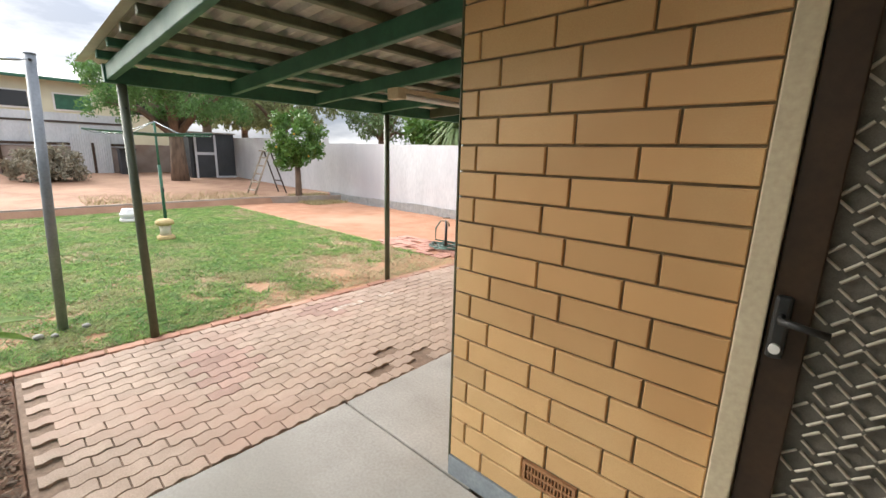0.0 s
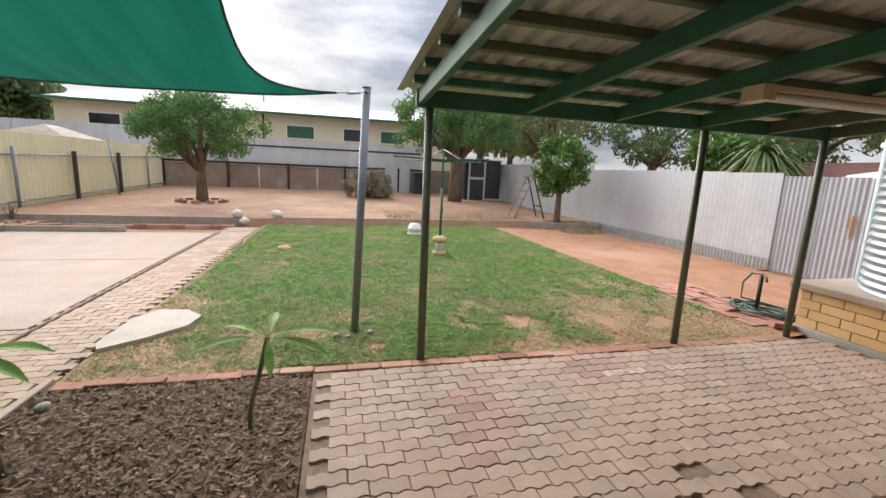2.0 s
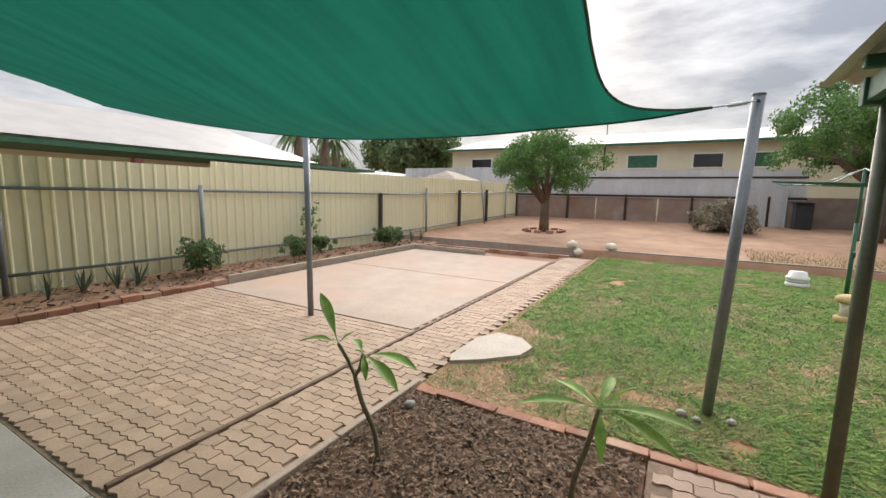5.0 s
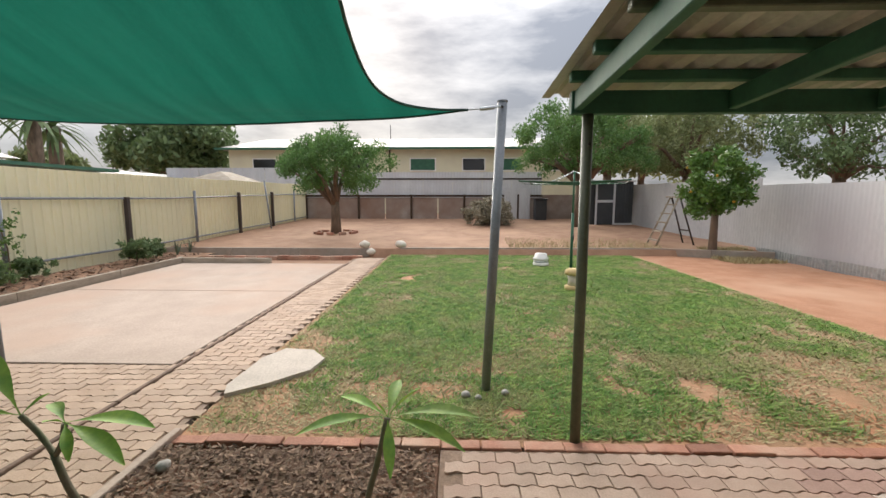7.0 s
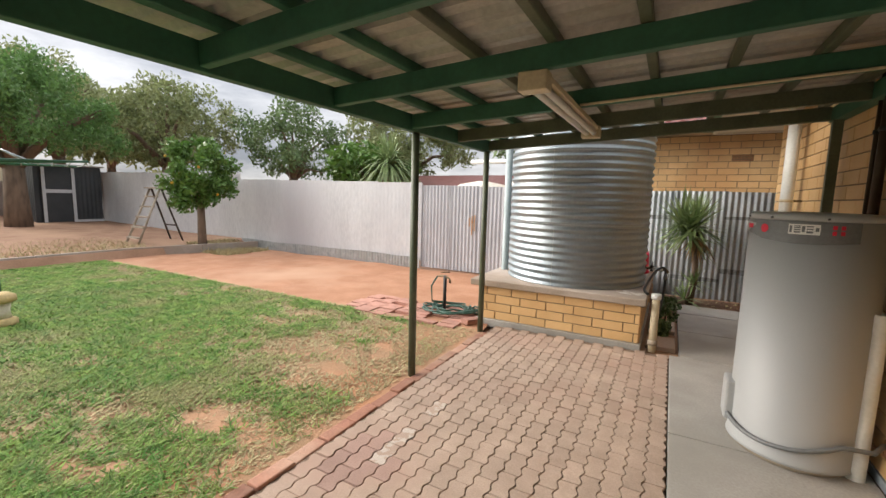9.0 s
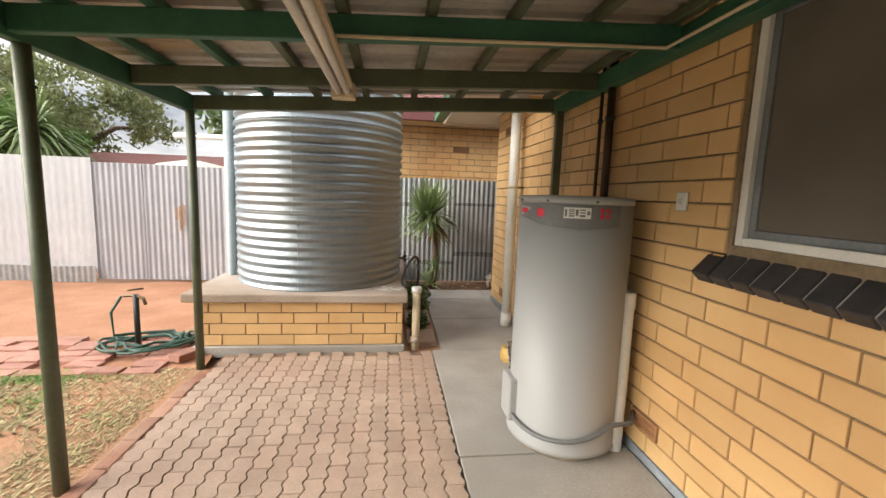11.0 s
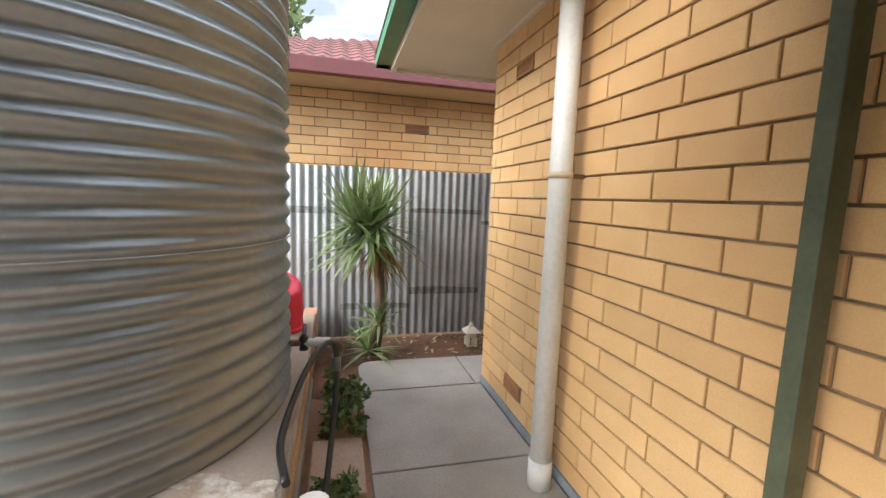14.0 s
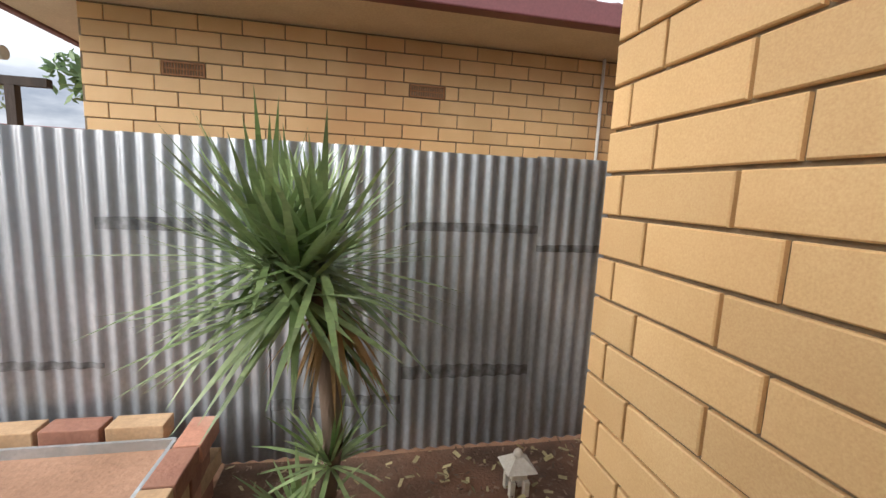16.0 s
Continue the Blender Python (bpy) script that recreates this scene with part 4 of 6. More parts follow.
iron_fence("fence_end", (-3.9, 8.29), (1.6, 8.29), 0.0, 1.60, FENCEG, "old corrugated iron fence with dark water stains", 0.012, 0.70, stains=((4, 1.20, 1.245), (4, 0.40, 0.45), (2, 1.17, 1.23), (5, 1.10, 1.14), (1, 0.52, 0.54), (3, 0.26, 0.30)))
iron_fence("fence_side_near", (-6.28, 8.18), (-3.8, 8.18), 0.0, 1.64, mat("whitewashed_iron", (0.50, 0.51, 0.54), (0.40, 0.41, 0.44), 5, 0.55, 0.2, 0.08, c=(0.42, 0.42, 0.45), stretch=(1, 1, 0.4)), "whitewashed corrugated iron fence with a rust streak", 0.012, 0.70)
bm = bmesh.new()
for x, z0_, z1_ in ((-5.14, 0.72, 1.08), (-5.09, 0.80, 1.10), (-5.19, 0.88, 1.05)):
    box(bm, x - 0.012, 8.160, z0_, x + 0.010, 8.164, z1_)
tagged(part("rust_streak", bm, mat("rust", (0.36, 0.17, 0.06), (0.45, 0.28, 0.15), 14, 0.9)), "rust streaks on the iron sheet", "rust", kind="structure")
fs = tagged(thing("fence_side", "long pale grey metal sheet fence", "fence"), kind="structure")
x = -22.4
while x < -6.3:
    zz = 1.80 - 0.011 * (x + 16)
    part("sheet", corrugated(bmesh.new(), (x, 8.15), (min(x + 1.53, -6.26), 8.15), 0.12 if x > -12 else 0.2, zz + 0.15 * (1 if x < -12 else 0), pitch=0.1, amp=0.0014), GREYF, fs)
    x += 1.5
bm = corrugated(bmesh.new(), (-11.8, 8.11), (-6.26, 8.11), -0.03, 0.20, pitch=0.076, amp=0.008, jag=0.04)
tagged(part("fence_skirt", bm, GALV), "ragged galvanised sheet along the fence foot", "fence", kind="structure")
# bright cream fence with posts and rails
fc = tagged(thing("fence_cream", "cream profiled steel fence with grey pipe rails and mixed posts", "fence"), kind="structure")
x = -22.5
while x < 1.5:
    top = 1.86 + (0.12 if x < -6.3 else 0.0) + (0.012 * (-12 - x) if x < -12 else 0)
    part("sheet", corrugated(bmesh.new(), (x, -7.12), (x + 2.4, -7.12), -0.05, top, pitch=0.19, amp=0.012, seg=9, kind="rib"), CREAMF, fc)
    x += 2.4
for i, (z, r) in enumerate(((1.43, 0.022), (0.28, 0.022))):
    part("rail", tube(bmesh.new(), [(1.5, -7.05, z), (-12, -7.05, z), (-22.4, -7.05, z + 0.22)], r, 10), GREYPOST, fc)
for i, x in enumerate((0.2, -2.8, -5.42, -7.92, -10.65, -13.15, -15.65, -18.3, -20.6)):
    g = 0.0 if x > -12 else 0.1 + (-12 - x) * 0.02
    if i in (4, 6, 7):
        part("post", box(bmesh.new(), x - 0.05, -7.06, -0.05, x + 0.05, -6.97, 1.46 + g, 0.008), DARKW, fc, "dark timber post")
    else:
        part("post", tube(bmesh.new(), [(x, -7.0, -0.05), (x, -7.0, 1.53 + g)], 0.036, 12), GREYPOST, fc, "grey steel post")
t = thing("star_picket", "leaning old grey post against the cream fence", "post")
part("picket", tube(bmesh.new(), [(-17.2, -6.6, 0.2), (-17.4, -6.9, 2.1)], 0.03, 8), GREYPOST, t)

# rear fence: cement panels below, grey sheets above
fr = tagged(thing("fence_rear", "rear fence of old cement panels below and grey sheets above", "fence"), kind="structure")
for i in range(9):
    y = -7.1 + i * 1.35
    part("panel", box(bmesh.new(), -22.60, y + 0.03, 0.2, -22.54, y + 1.32, 1.45), PANELC, fr)
    if i % 2 == 0:
        part("post", box(bmesh.new(), -22.52, y - 0.05, 0.2, -22.44, y + 0.05, 1.62, 0.01), BROWN, fr, "rusty brown post")
part("rail", box(bmesh.new(), -22.53, -7.1, 1.50, -22.47, 4.9, 1.60), BROWN, fr)
part("rail", box(bmesh.new(), -22.66, -7.1, 2.36, -22.60, 4.9, 2.44), DARKW, fr)
for i in range(8):
    y = -7.1 + i * 1.5
    part("sheet", corrugated(bmesh.new(), (-22.62, y), (-22.62, y + 1.49), 1.44, 2.74, pitch=0.15, amp=0.006), GREYF, fr)
part("sheet", corrugated(bmesh.new(), (-22.45, 3.0), (-22.45, 4.3), 0.3, 1.95, pitch=0.076), GREYF, fr, "pale corrugated sheet")
part("panel", box(bmesh.new(), -22.60, 4.9, 0.2, -22.54, 8.1, 1.6), PANELC, fr)
tall = tagged(thing("fence_tall", "tall pale corrugated screen behind the cream fence", "fence"), kind="structure")
for i in range(5):
    part("sheet", corrugated(bmesh.new(), (-23.6, -15.1 + i * 1.8), (-23.6, -13.32 + i * 1.8), 0.3, 3.05, pitch=0.4, amp=0.03), GREYF, tall)

# ---- shade sail ----
NS = 40
tip = (-4.07, 0.66, 2.015)
e_west = curve3([tip, (-3.99, 0.25, 1.955), (-3.98, -0.25, 1.935), (-4.0, -1.17, 1.92), (-4.05, -2.7, 1.995), (-4.1, -5.0, 2.30), (-4.2, -7.4, 2.72)], NS)
e_north = curve3([tip, (-3.95, 0.45, 1.995), (-3.78, 0.255, 1.995), (-3.60, 0.15, 2.03), (-3.40, 0.11, 2.09), (-3.10, 0.115, 2.165), (-2.80, 0.14, 2.23), (-1.8, 0.2, 2.45), (-0.55, 0.35, 2.75)], NS)
e_south = curve3([e_west[-1], (-3.2, -7.0, 2.85), (-2.0, -6.9, 3.0), (-0.55, -7.3, 3.15)], NS)
e_east = curve3([e_north[-1], (-0.75, -1.5, 2.82), (-0.85, -3.5, 2.88), (-0.75, -5.5, 3.0), e_south[-1]], NS)
bm = bmesh.new()
g = []
for i in range(NS + 1):
    u = i / NS
    row = []
    for j in range(NS + 1):
        v_ = j / NS
        p = (1 - u) * e_west[j] + u * e_east[j] + (1 - v_) * e_north[i] + v_ * e_south[i]
        p -= (1 - u) * (1 - v_) * e_west[0] + u * (1 - v_) * e_north[-1] + (1 - u) * v_ * e_west[-1] + u * v_ * e_east[-1]
        p.z -= 0.10 * math.sin(math.pi * u) * math.sin(math.pi * v_)
        p.z += 0.008 * noise.noise(Vector((u * 26, v_ * 3, 4)))
        row.append(bm.verts.new(p))
    g.append(row)
for i in range(NS):
    for j in range(NS):
        bm.faces.new((g[i][j], g[i + 1][j], g[i + 1][j + 1], g[i][j + 1])).smooth = True
t = thing("shade_sail", "taut dark green shade-cloth sail tied to steel posts", "shade sail")
part("cloth", bm, SAILM, t)
HEM = mat("sail_hem", (0.03, 0.07, 0.06), (0.025, 0.06, 0.05), 10, 0.8)
for e in (e_west, e_north):
    part("hem", tube(bmesh.new(), e, 0.008, 6), HEM, t, "dark sewn hem")
part("cable", tube(bmesh.new(), [tip, (-4.10, 0.88, 2.04)], 0.005, 6), GALV, t, "steel wire and turnbuckle")
part("turnbuckle", tube(bmesh.new(), [(-4.10, 0.74, 2.026), (-4.14, 0.84, 2.043)], 0.013, 8), GALV, t)
t = thing("sail_post", "grey painted steel post carrying the shade sail", "post", "sail posts")
part("pole", tube(bmesh.new(), [(-4.235, 0.81, -0.1), (-4.19, 0.90, 2.09)], 0.034, 18), GREYPOST, t)
part("cap", tube(bmesh.new(), [(-4.19, 0.90, 2.09), (-4.19, 0.90, 2.10)], 0.037, 18), GREYPOST, t)
part("eye_bolt", tube(bmesh.new(), [(-4.16, 0.90, 2.05), (-4.12, 0.89, 2.045)], 0.009, 8), BLACK, t)
t = thing("sail_post", "grey painted steel post carrying the shade sail", "post", "sail posts")
part("pole", tube(bmesh.new(), [(-4.40, -3.17, -0.1), (-4.38, -3.17, 2.15)], 0.034, 18), GREYPOST, t)
part("eye_bolt", tube(bmesh.new(), [(-4.36, -3.17, 2.10), (-4.30, -3.17, 2.06)], 0.009, 8), BLACK, t)

# ---- edging, small yard things ----
KERBM = mat("kerb_concrete", (0.36, 0.31, 0.26), (0.29, 0.25, 0.205), 5, 0.9, bump=0.3, c=(0.30, 0.22, 0.17))


def edging(name, p0, p1, z0, z1, w, mtl, label, n=1):
    e = tagged(thing(name, label, "edging"), kind="structure")
    a, b = Vector((*p0, 0)), Vector((*p1, 0))
    ang = math.degrees(math.atan2((b - a).y, (b - a).x))
    L = (b - a).length / n
    for i in range(n):
        m = bmesh.new()
        box(m, 0.004, -w / 2, 0, L - 0.004, w / 2, z1 - z0, 0.008)
        q = a.lerp(b, i / n)
        part("piece", m, mtl, e).matrix_world = pose(q.x, q.y + random.uniform(-1, 1) * 0.007 * (n > 8), z0 + random.uniform(-1, 1) * 0.009 * (n > 8), random.uniform(-1, 1) * 1.5 * (n > 8), 0, ang + random.uniform(-1, 1) * 2.0 * (n > 8))
    return e


edging("bed_brick_edging", (-3.53, -1.15), (-3.50, 5.0), -0.085, 0.000, 0.085, REDBR, "weathered red brick edging of the lawn", 26)
edging("patio_timber_edge", (-1.8, -1.80), (-10.3, -1.80), -0.05, 0.016, 0.035, mat("edge_timber", (0.22, 0.14, 0.10), (0.15, 0.10, 0.075), 8, 0.9, bump=0.4), "dark timber strip between slab and path", 4)
edging("path_kerb", (-1.8, -1.13), (-3.6, -1.13), -0.05, 0.025, 0.05, SLABM, "narrow concrete kerb beside the bed", 2)
edging("fence_bed_edge", (-4.9, -5.55), (-10.3, -5.55), -0.05, 0.13, 0.07, TIMBER, "weathered sleeper edging of the fence bed", 3)
edging("fence_bed_bricks", (-0.6, -5.60), (-4.9, -5.56), -0.06, 0.07, 0.11, REDBR, "red brick edging of the fence bed", 18)
edging("slab_rear_edge", (-10.22, -5.5), (-10.22, -3.5), -0.05, 0.12, 0.07, TIMBER, "weathered sleeper behind the slab", 1)
edging("terrace_edge_left", (-11.75, -7.0), (-11.70, -1.62), -0.05, 0.17, 0.08, KERBM, "low cement edge of the upper yard", 3)
edging("terrace_brick_row", (-11.2, -6.4), (-11.25, -1.7), -0.07, 0.03, 0.11, REDBR, "row of old bricks on the dirt", 18)
edging("terrace_edge_right", (-11.85, -0.85), (-11.95, 5.6), -0.05, 0.17, 0.08, KERBM, "low cement edge of the upper yard", 4)
edging("terrace_edge_far", (-11.95, 5.6), (-11.2, 8.1), -0.05, 0.17, 0.08, KERBM, "low cement edge of the upper yard", 2)
# pale concrete patch in the lawn
bm = bmesh.new()
pts = [(-4.05, -1.10), (-4.20, -1.16), (-4.75, -1.14), (-4.98, -1.02), (-4.95, -0.75), (-4.75, -0.58), (-4.50, -0.62), (-4.25, -0.85)]
top = [bm.verts.new((x, y, 0.022)) for x, y in pts]
low = [bm.verts.new((x, y, -0.05)) for x, y in pts]
bm.faces.new(top)
for i in range(len(pts)):
    bm.faces.new((low[i], low[(i + 1) % len(pts)], top[(i + 1) % len(pts)], top[i]))
tagged(part("concrete_patch", bm, mat("pale_patch", (0.56, 0.49, 0.42), (0.48, 0.42, 0.36), 4, 0.9, bump=0.3)), "pale broken concrete patch at the lawn edge", "concrete", kind="structure")
# pink brick patch by the yard tap
pp = tagged(thing("brick_patch", "sunken patch of old pink bricks in the dirt", "paving"), kind="structure")
me = mesh_of(box(bmesh.new(), -0.112, -0.053, -0.03, 0.112, 0.053, 0.03, 0.005), "brick", PINKBR)
for i in range(7):
    for j in range(7):
        if random.random() < 0.88:
            ob = new("brick", me)
            ob.parent = pp
            ob.matrix_world = pose(-5.35 + i * 0.235 + random.uniform(-0.01, 0.01), 4.95 + j * 0.115, -0.022 + random.uniform(-0.006, 0.008), random.uniform(-3, 3), random.uniform(-3, 3), random.uniform(-4, 4))
for p, r in (((-3.95, 5.45), 20), ((-3.75, 5.2), 70), ((-3.72, 5.7), 40)):
    ob = new("brick", me)
    tagged(ob, "loose old brick on the dirt by the tap", "brick", "loose bricks")
    ob.matrix_world = pose(*p, 0.02, 3, 5, r)
t = thing("yard_tap", "black garden tap post with a green hose coiled round it", "tap")
part("standpipe", tube(bmesh.new(), [(-4.22, 5.42, -0.05), (-4.22, 5.42, 0.46)], 0.022, 12), BLACK, t)
part("tap", tube(bmesh.new(), [(-4.30, 5.40, 0.45), (-4.22, 5.42, 0.45), (-4.15, 5.40, 0.43), (-4.13, 5.39, 0.38)], 0.013, 10), BRASS, t)
part("handle", tube(bmesh.new(), [(-4.26, 5.38, 0.50), (-4.18, 5.46, 0.50)], 0.008, 8), BRASS, t)
pts = []
for i in range(150):
    a = i * 0.26
    r = 0.24 + 0.07 * math.sin(i * 0.37) + 0.03 * math.sin(i * 1.1)
    pts.append((-4.14 + r * 1.25 * math.cos(a), 5.46 + r * 0.9 * math.sin(a), 0.0 + 0.03 * (i % 25) / 12 + 0.012 * math.sin(i * 0.9) + 0.02))
pts += [(-4.33, 5.30, 0.15), (-4.36, 5.33, 0.33), (-4.31, 5.39, 0.45)]
part("hose", tube(bmesh.new(), pts, 0.011, 7), HOSE, t, "dark green coiled garden hose")

# rotary clothes hoist
t = thing("clothes_hoist", "green rotary clothes hoist with drooping wires", "clothes hoist")
CX, CY = -9.4, 2.85
part("pole", tube(bmesh.new(), [(CX, CY, -0.05), (CX, CY, 1.15)], 0.028, 12), GREEN, t)
part("inner_pole", tube(bmesh.new(), [(CX, CY, 1.1), (CX, CY, 1.95)], 0.02, 12), GREEN, t)
part("crank", tube(bmesh.new(), [(CX, CY, 0.72), (CX + 0.10, CY, 0.72), (CX + 0.10, CY, 0.64)], 0.012, 8), BLACK, t)
ends = []
for k in range(4):
    a = radians(28 + 90 * k)
    e = (CX + 1.3 * math.cos(a), CY + 1.3 * math.sin(a), 1.74)
    ends.append(e)
    ar = part("arm", tube(bmesh.new(), [(CX, CY, 1.70), e], 0.014, 8), GREEN, t)
    part("strut", tube(bmesh.new(), [(CX, CY, 1.95), (CX + 0.6 * math.cos(a), CY + 0.6 * math.sin(a), 1.72)], 0.008, 6), GALV, ar)
for f in (0.35, 0.52, 0.68, 0.84, 1.0):
    m = bmesh.new()
    for k in range(4):
        p, q = Vector(ends[k]), Vector(ends[(k + 1) % 4])
        c0 = Vector((CX, CY, 1.71))
        p, q = c0.lerp(p, f), c0.lerp(q, f)
        mid = (p + q) / 2
        mid.z -= 0.03
        tube(m, [p, mid, q], 0.007, 4, False)
    part("line", m, HOSE, t)
# stone bird bath pedestal, upturned white pot
t = thing("stone_pedestal", "small yellow stone garden pedestal on the lawn", "pedestal")
part("base", lathe(bmesh.new(), [(0.13, -0.02), (0.13, 0.05), (0.10, 0.07)], 20, (-7.77, 2.44, 0)), YELLOWS, t)
part("column", lathe(bmesh.new(), [(0.085, 0.07), (0.075, 0.15), (0.09, 0.23)], 20, (-7.77, 2.44, 0)), STONEW, t)
part("top", lathe(bmesh.new(), [(0.10, 0.231), (0.135, 0.25), (0.13, 0.30), (0.08, 0.33), (0.02, 0.335)], 20, (-7.77, 2.44, 0)), YELLOWS, t)
t = thing("white_planter", "upturned white ribbed planter on the lawn", "planter")
part("body", lathe(bmesh.new(), [(0.17, -0.02), (0.17, 0.05), (0.15, 0.06), (0.15, 0.11), (0.165, 0.12), (0.165, 0.16), (0.14, 0.17), (0.12, 0.25), (0.03, 0.26)], 28, (-10.2, 2.42, 0)), WHITEP, t)
part("band", lathe(bmesh.new(), [(0.153, 0.065), (0.153, 0.105)], 28, (-10.2, 2.42, 0)), GREYF, t)


def stone(x, y, z, r, label, mtl=STONEW, name="garden_stone"):
    m = bmesh.new()
    bmesh.ops.create_icosphere(m, subdivisions=2, radius=r)
    for v_ in m.verts:
        v_.co *= 1 + 0.35 * noise.noise(v_.co * (2.2 / r) + Vector((x, y, 1)))
        v_.co.z *= 0.7
    for f_ in m.faces:
        f_.smooth = True
    ob = part(name, m, mtl)
    ob.location = (x, y, z)
    return tagged(ob, label, "stone", "garden stones")


stone(-11.75, -1.75, 0.26, 0.14, "white rounded garden stone on the low edge")
stone(-11.55, -1.55, 0.10, 0.12, "white rounded garden stone at the step")
stone(-11.95, -0.85, 0.24, 0.15, "white rounded garden stone on the low edge")
for x, y, r in ((-4.12, 0.66, 0.035), (-4.16, 0.95, 0.03), (-4.08, 0.75, 0.025), (-3.25, -0.98, 0.04)):
    stone(x, y, 0.01, r, "pale lump of broken concrete by the post", CONC, "rubble")

# A-frame ladder
t = thing("step_ladder", "old wooden A-frame step ladder standing under the citrus tree", "ladder")
topz = 1.45
for dx in (0.0, 0.55):
    part("stile", tube(bmesh.new(), [(-13.3 + dx, 6.05, 0.1), (-13.2 + dx * 0.8, 6.60, topz)], 0.028, 6), TIMBER, t)
    part("leg", tube(bmesh.new(), [(-13.3 + dx, 7.10, 0.1), (-13.2 + dx * 0.8, 6.64, topz)], 0.024, 6), DARKW, t)
for k in range(5):
    f = (k + 0.7) / 5.5
    y, z = 6.05 + 0.55 * f, 0.1 + (topz - 0.1) * f
    part("tread", box(bmesh.new(), -13.29 + 0.1 * f, y - 0.06, z - 0.012, -12.76 - 0.01 * f, y + 0.05, z + 0.022), TIMBER, t)
part("top_step", box(bmesh.new(), -13.24, 6.48, topz, -12.72, 6.76, topz + 0.035, 0.006), TIMBER, t)
part("rung", tube(bmesh.new(), [(-13.27, 6.95, 0.55), (-12.75, 6.95, 0.55)], 0.02, 6), DARKW, t)
# garden shed
t = thing("garden_shed", "charcoal metal garden shed with a white-framed door", "shed")
part("wall", corrugated(bmesh.new(), (-19.2, 6.3), (-19.2, 8.05), 0.3, 2.12, pitch=0.12, amp=0.006), SHEDM, t)
part("wall", corrugated(bmesh.new(), (-21.5, 6.3), (-19.2, 6.3), 0.3, 2.12, pitch=0.12, amp=0.006), SHEDM, t)
part("roof", box(bmesh.new(), -21.6, 6.2, 2.12, -19.1, 8.12, 2.17, 0.01), PALER, t)
d = part("door", box(bmesh.new(), -19.18, 6.50, 0.32, -19.14, 7.25, 2.0), SHEDM, t)
bm = bmesh.new()
for b in ((-19.13, 6.46, 0.3, -19.10, 6.54, 2.05), (-19.13, 7.21, 0.3, -19.10, 7.29, 2.05), (-19.13, 6.541, 1.25, -19.10, 7.209, 1.36)):
    box(bm, *b)
part("door_frame", bm, GREYF, d)
part("skirt", box(bmesh.new(), -19.18, 7.3, 0.3, -19.12, 8.05, 0.38), GREYF, t)
t = thing("wheelie_bin", "dark wheelie bin against the rear fence", "bin")
part("body", box(bmesh.new(), -22.3, 4.45, 0.33, -21.75, 5.0, 1.35, 0.03), SHEDM, t)
part("lid", box(bmesh.new(), -22.32, 4.42, 1.351, -21.70, 5.03, 1.42, 0.02), BLACK, t)
# red bucket, raised bed by the end fence
t = thing("red_tub", "bright red plastic tub upside down on the tank slab", "tub")
CX0, CY0 = -2.17, 7.0
bm = bmesh.new()
rings = []
for r_, f_ in ((0.133, 0.0), (0.128, 0.06), (0.126, 0.45), (0.122, 0.93), (0.118, 0.985), (0.108, 1.0), (0.045, 1.0), (0.04, 0.9)):
    ring = []
    for k in range(40):
        a = 2 * math.pi * k / 40
        dx_, dy_ = r_ * math.cos(a), r_ * math.sin(a)
        high = 0.295 + 0.55 * (0.85 * dy_ - 0.5 * dx_)  # the closed end slopes
        ring.append(bm.verts.new((CX0 + dx_, CY0 + dy_, 0.50 + f_ * high)))
    rings.append(ring)
for a_, b_ in zip(rings, rings[1:]):
    for k in range(40):
        bm.faces.new((a_[k], a_[(k + 1) % 40], b_[(k + 1) % 40], b_[k])).smooth = True
bm.faces.new(rings[-1])
bm.faces.new(rings[0][::-1])
part("body", bm, RED, t)
part("rim", lathe(bmesh.new(), [(0.129, 0.0), (0.141, 0.006), (0.141, 0.022), (0.131, 0.028)], 40, (CX0, CY0, 0.5)), RED, t)
rb = tagged(thing("raised_bed", "small raised bed of stacked red and cream bricks full of dirt", "planter bed"), "")
part("soil", box(bmesh.new(), -3.6, 7.45, 0.0, -2.12, 8.1, 0.235), EARTH, rb)
me1 = mesh_of(box(bmesh.new(), -0.115, -0.055, -0.043, 0.115, 0.055, 0.043, 0.005), "brick", REDBR)
me2 = mesh_of(box(bmesh.new(), -0.115, -0.055, -0.043, 0.115, 0.055, 0.043, 0.005), "brick", mat("pale_brick", (0.50, 0.33, 0.19), (0.42, 0.27, 0.15), 8, 0.85, bump=0.3))
for k in range(4):
    for j in range(3):
        ob = new("brick", me1 if (k + j) % 3 else me2)
        ob.parent = rb
        ob.matrix_world = pose(-2.06 + random.uniform(-0.006, 0.006), 7.46 + j * 0.24 + (0.11 if k % 2 else 0), 0.043 + k * 0.079, 0, 0, 90 + random.uniform(-3, 3))
for j in range(6):
    ob = new("brick", me1 if j % 2 else me2)
    ob.parent = rb
    ob.matrix_world = pose(-2.33 - j * 0.25, 8.16, 0.28, 0, 0, random.uniform(-5, 5))
part("steel_edge", box(bmesh.new(), -3.6, 8.06, 0.22, -2.15, 8.075, 0.28), GALV, rb, "galvanised angle edge")
part("steel_edge", box(bmesh.new(), -2.16, 7.5, 0.22, -2.145, 8.055, 0.28), GALV, rb, "galvanised angle edge")
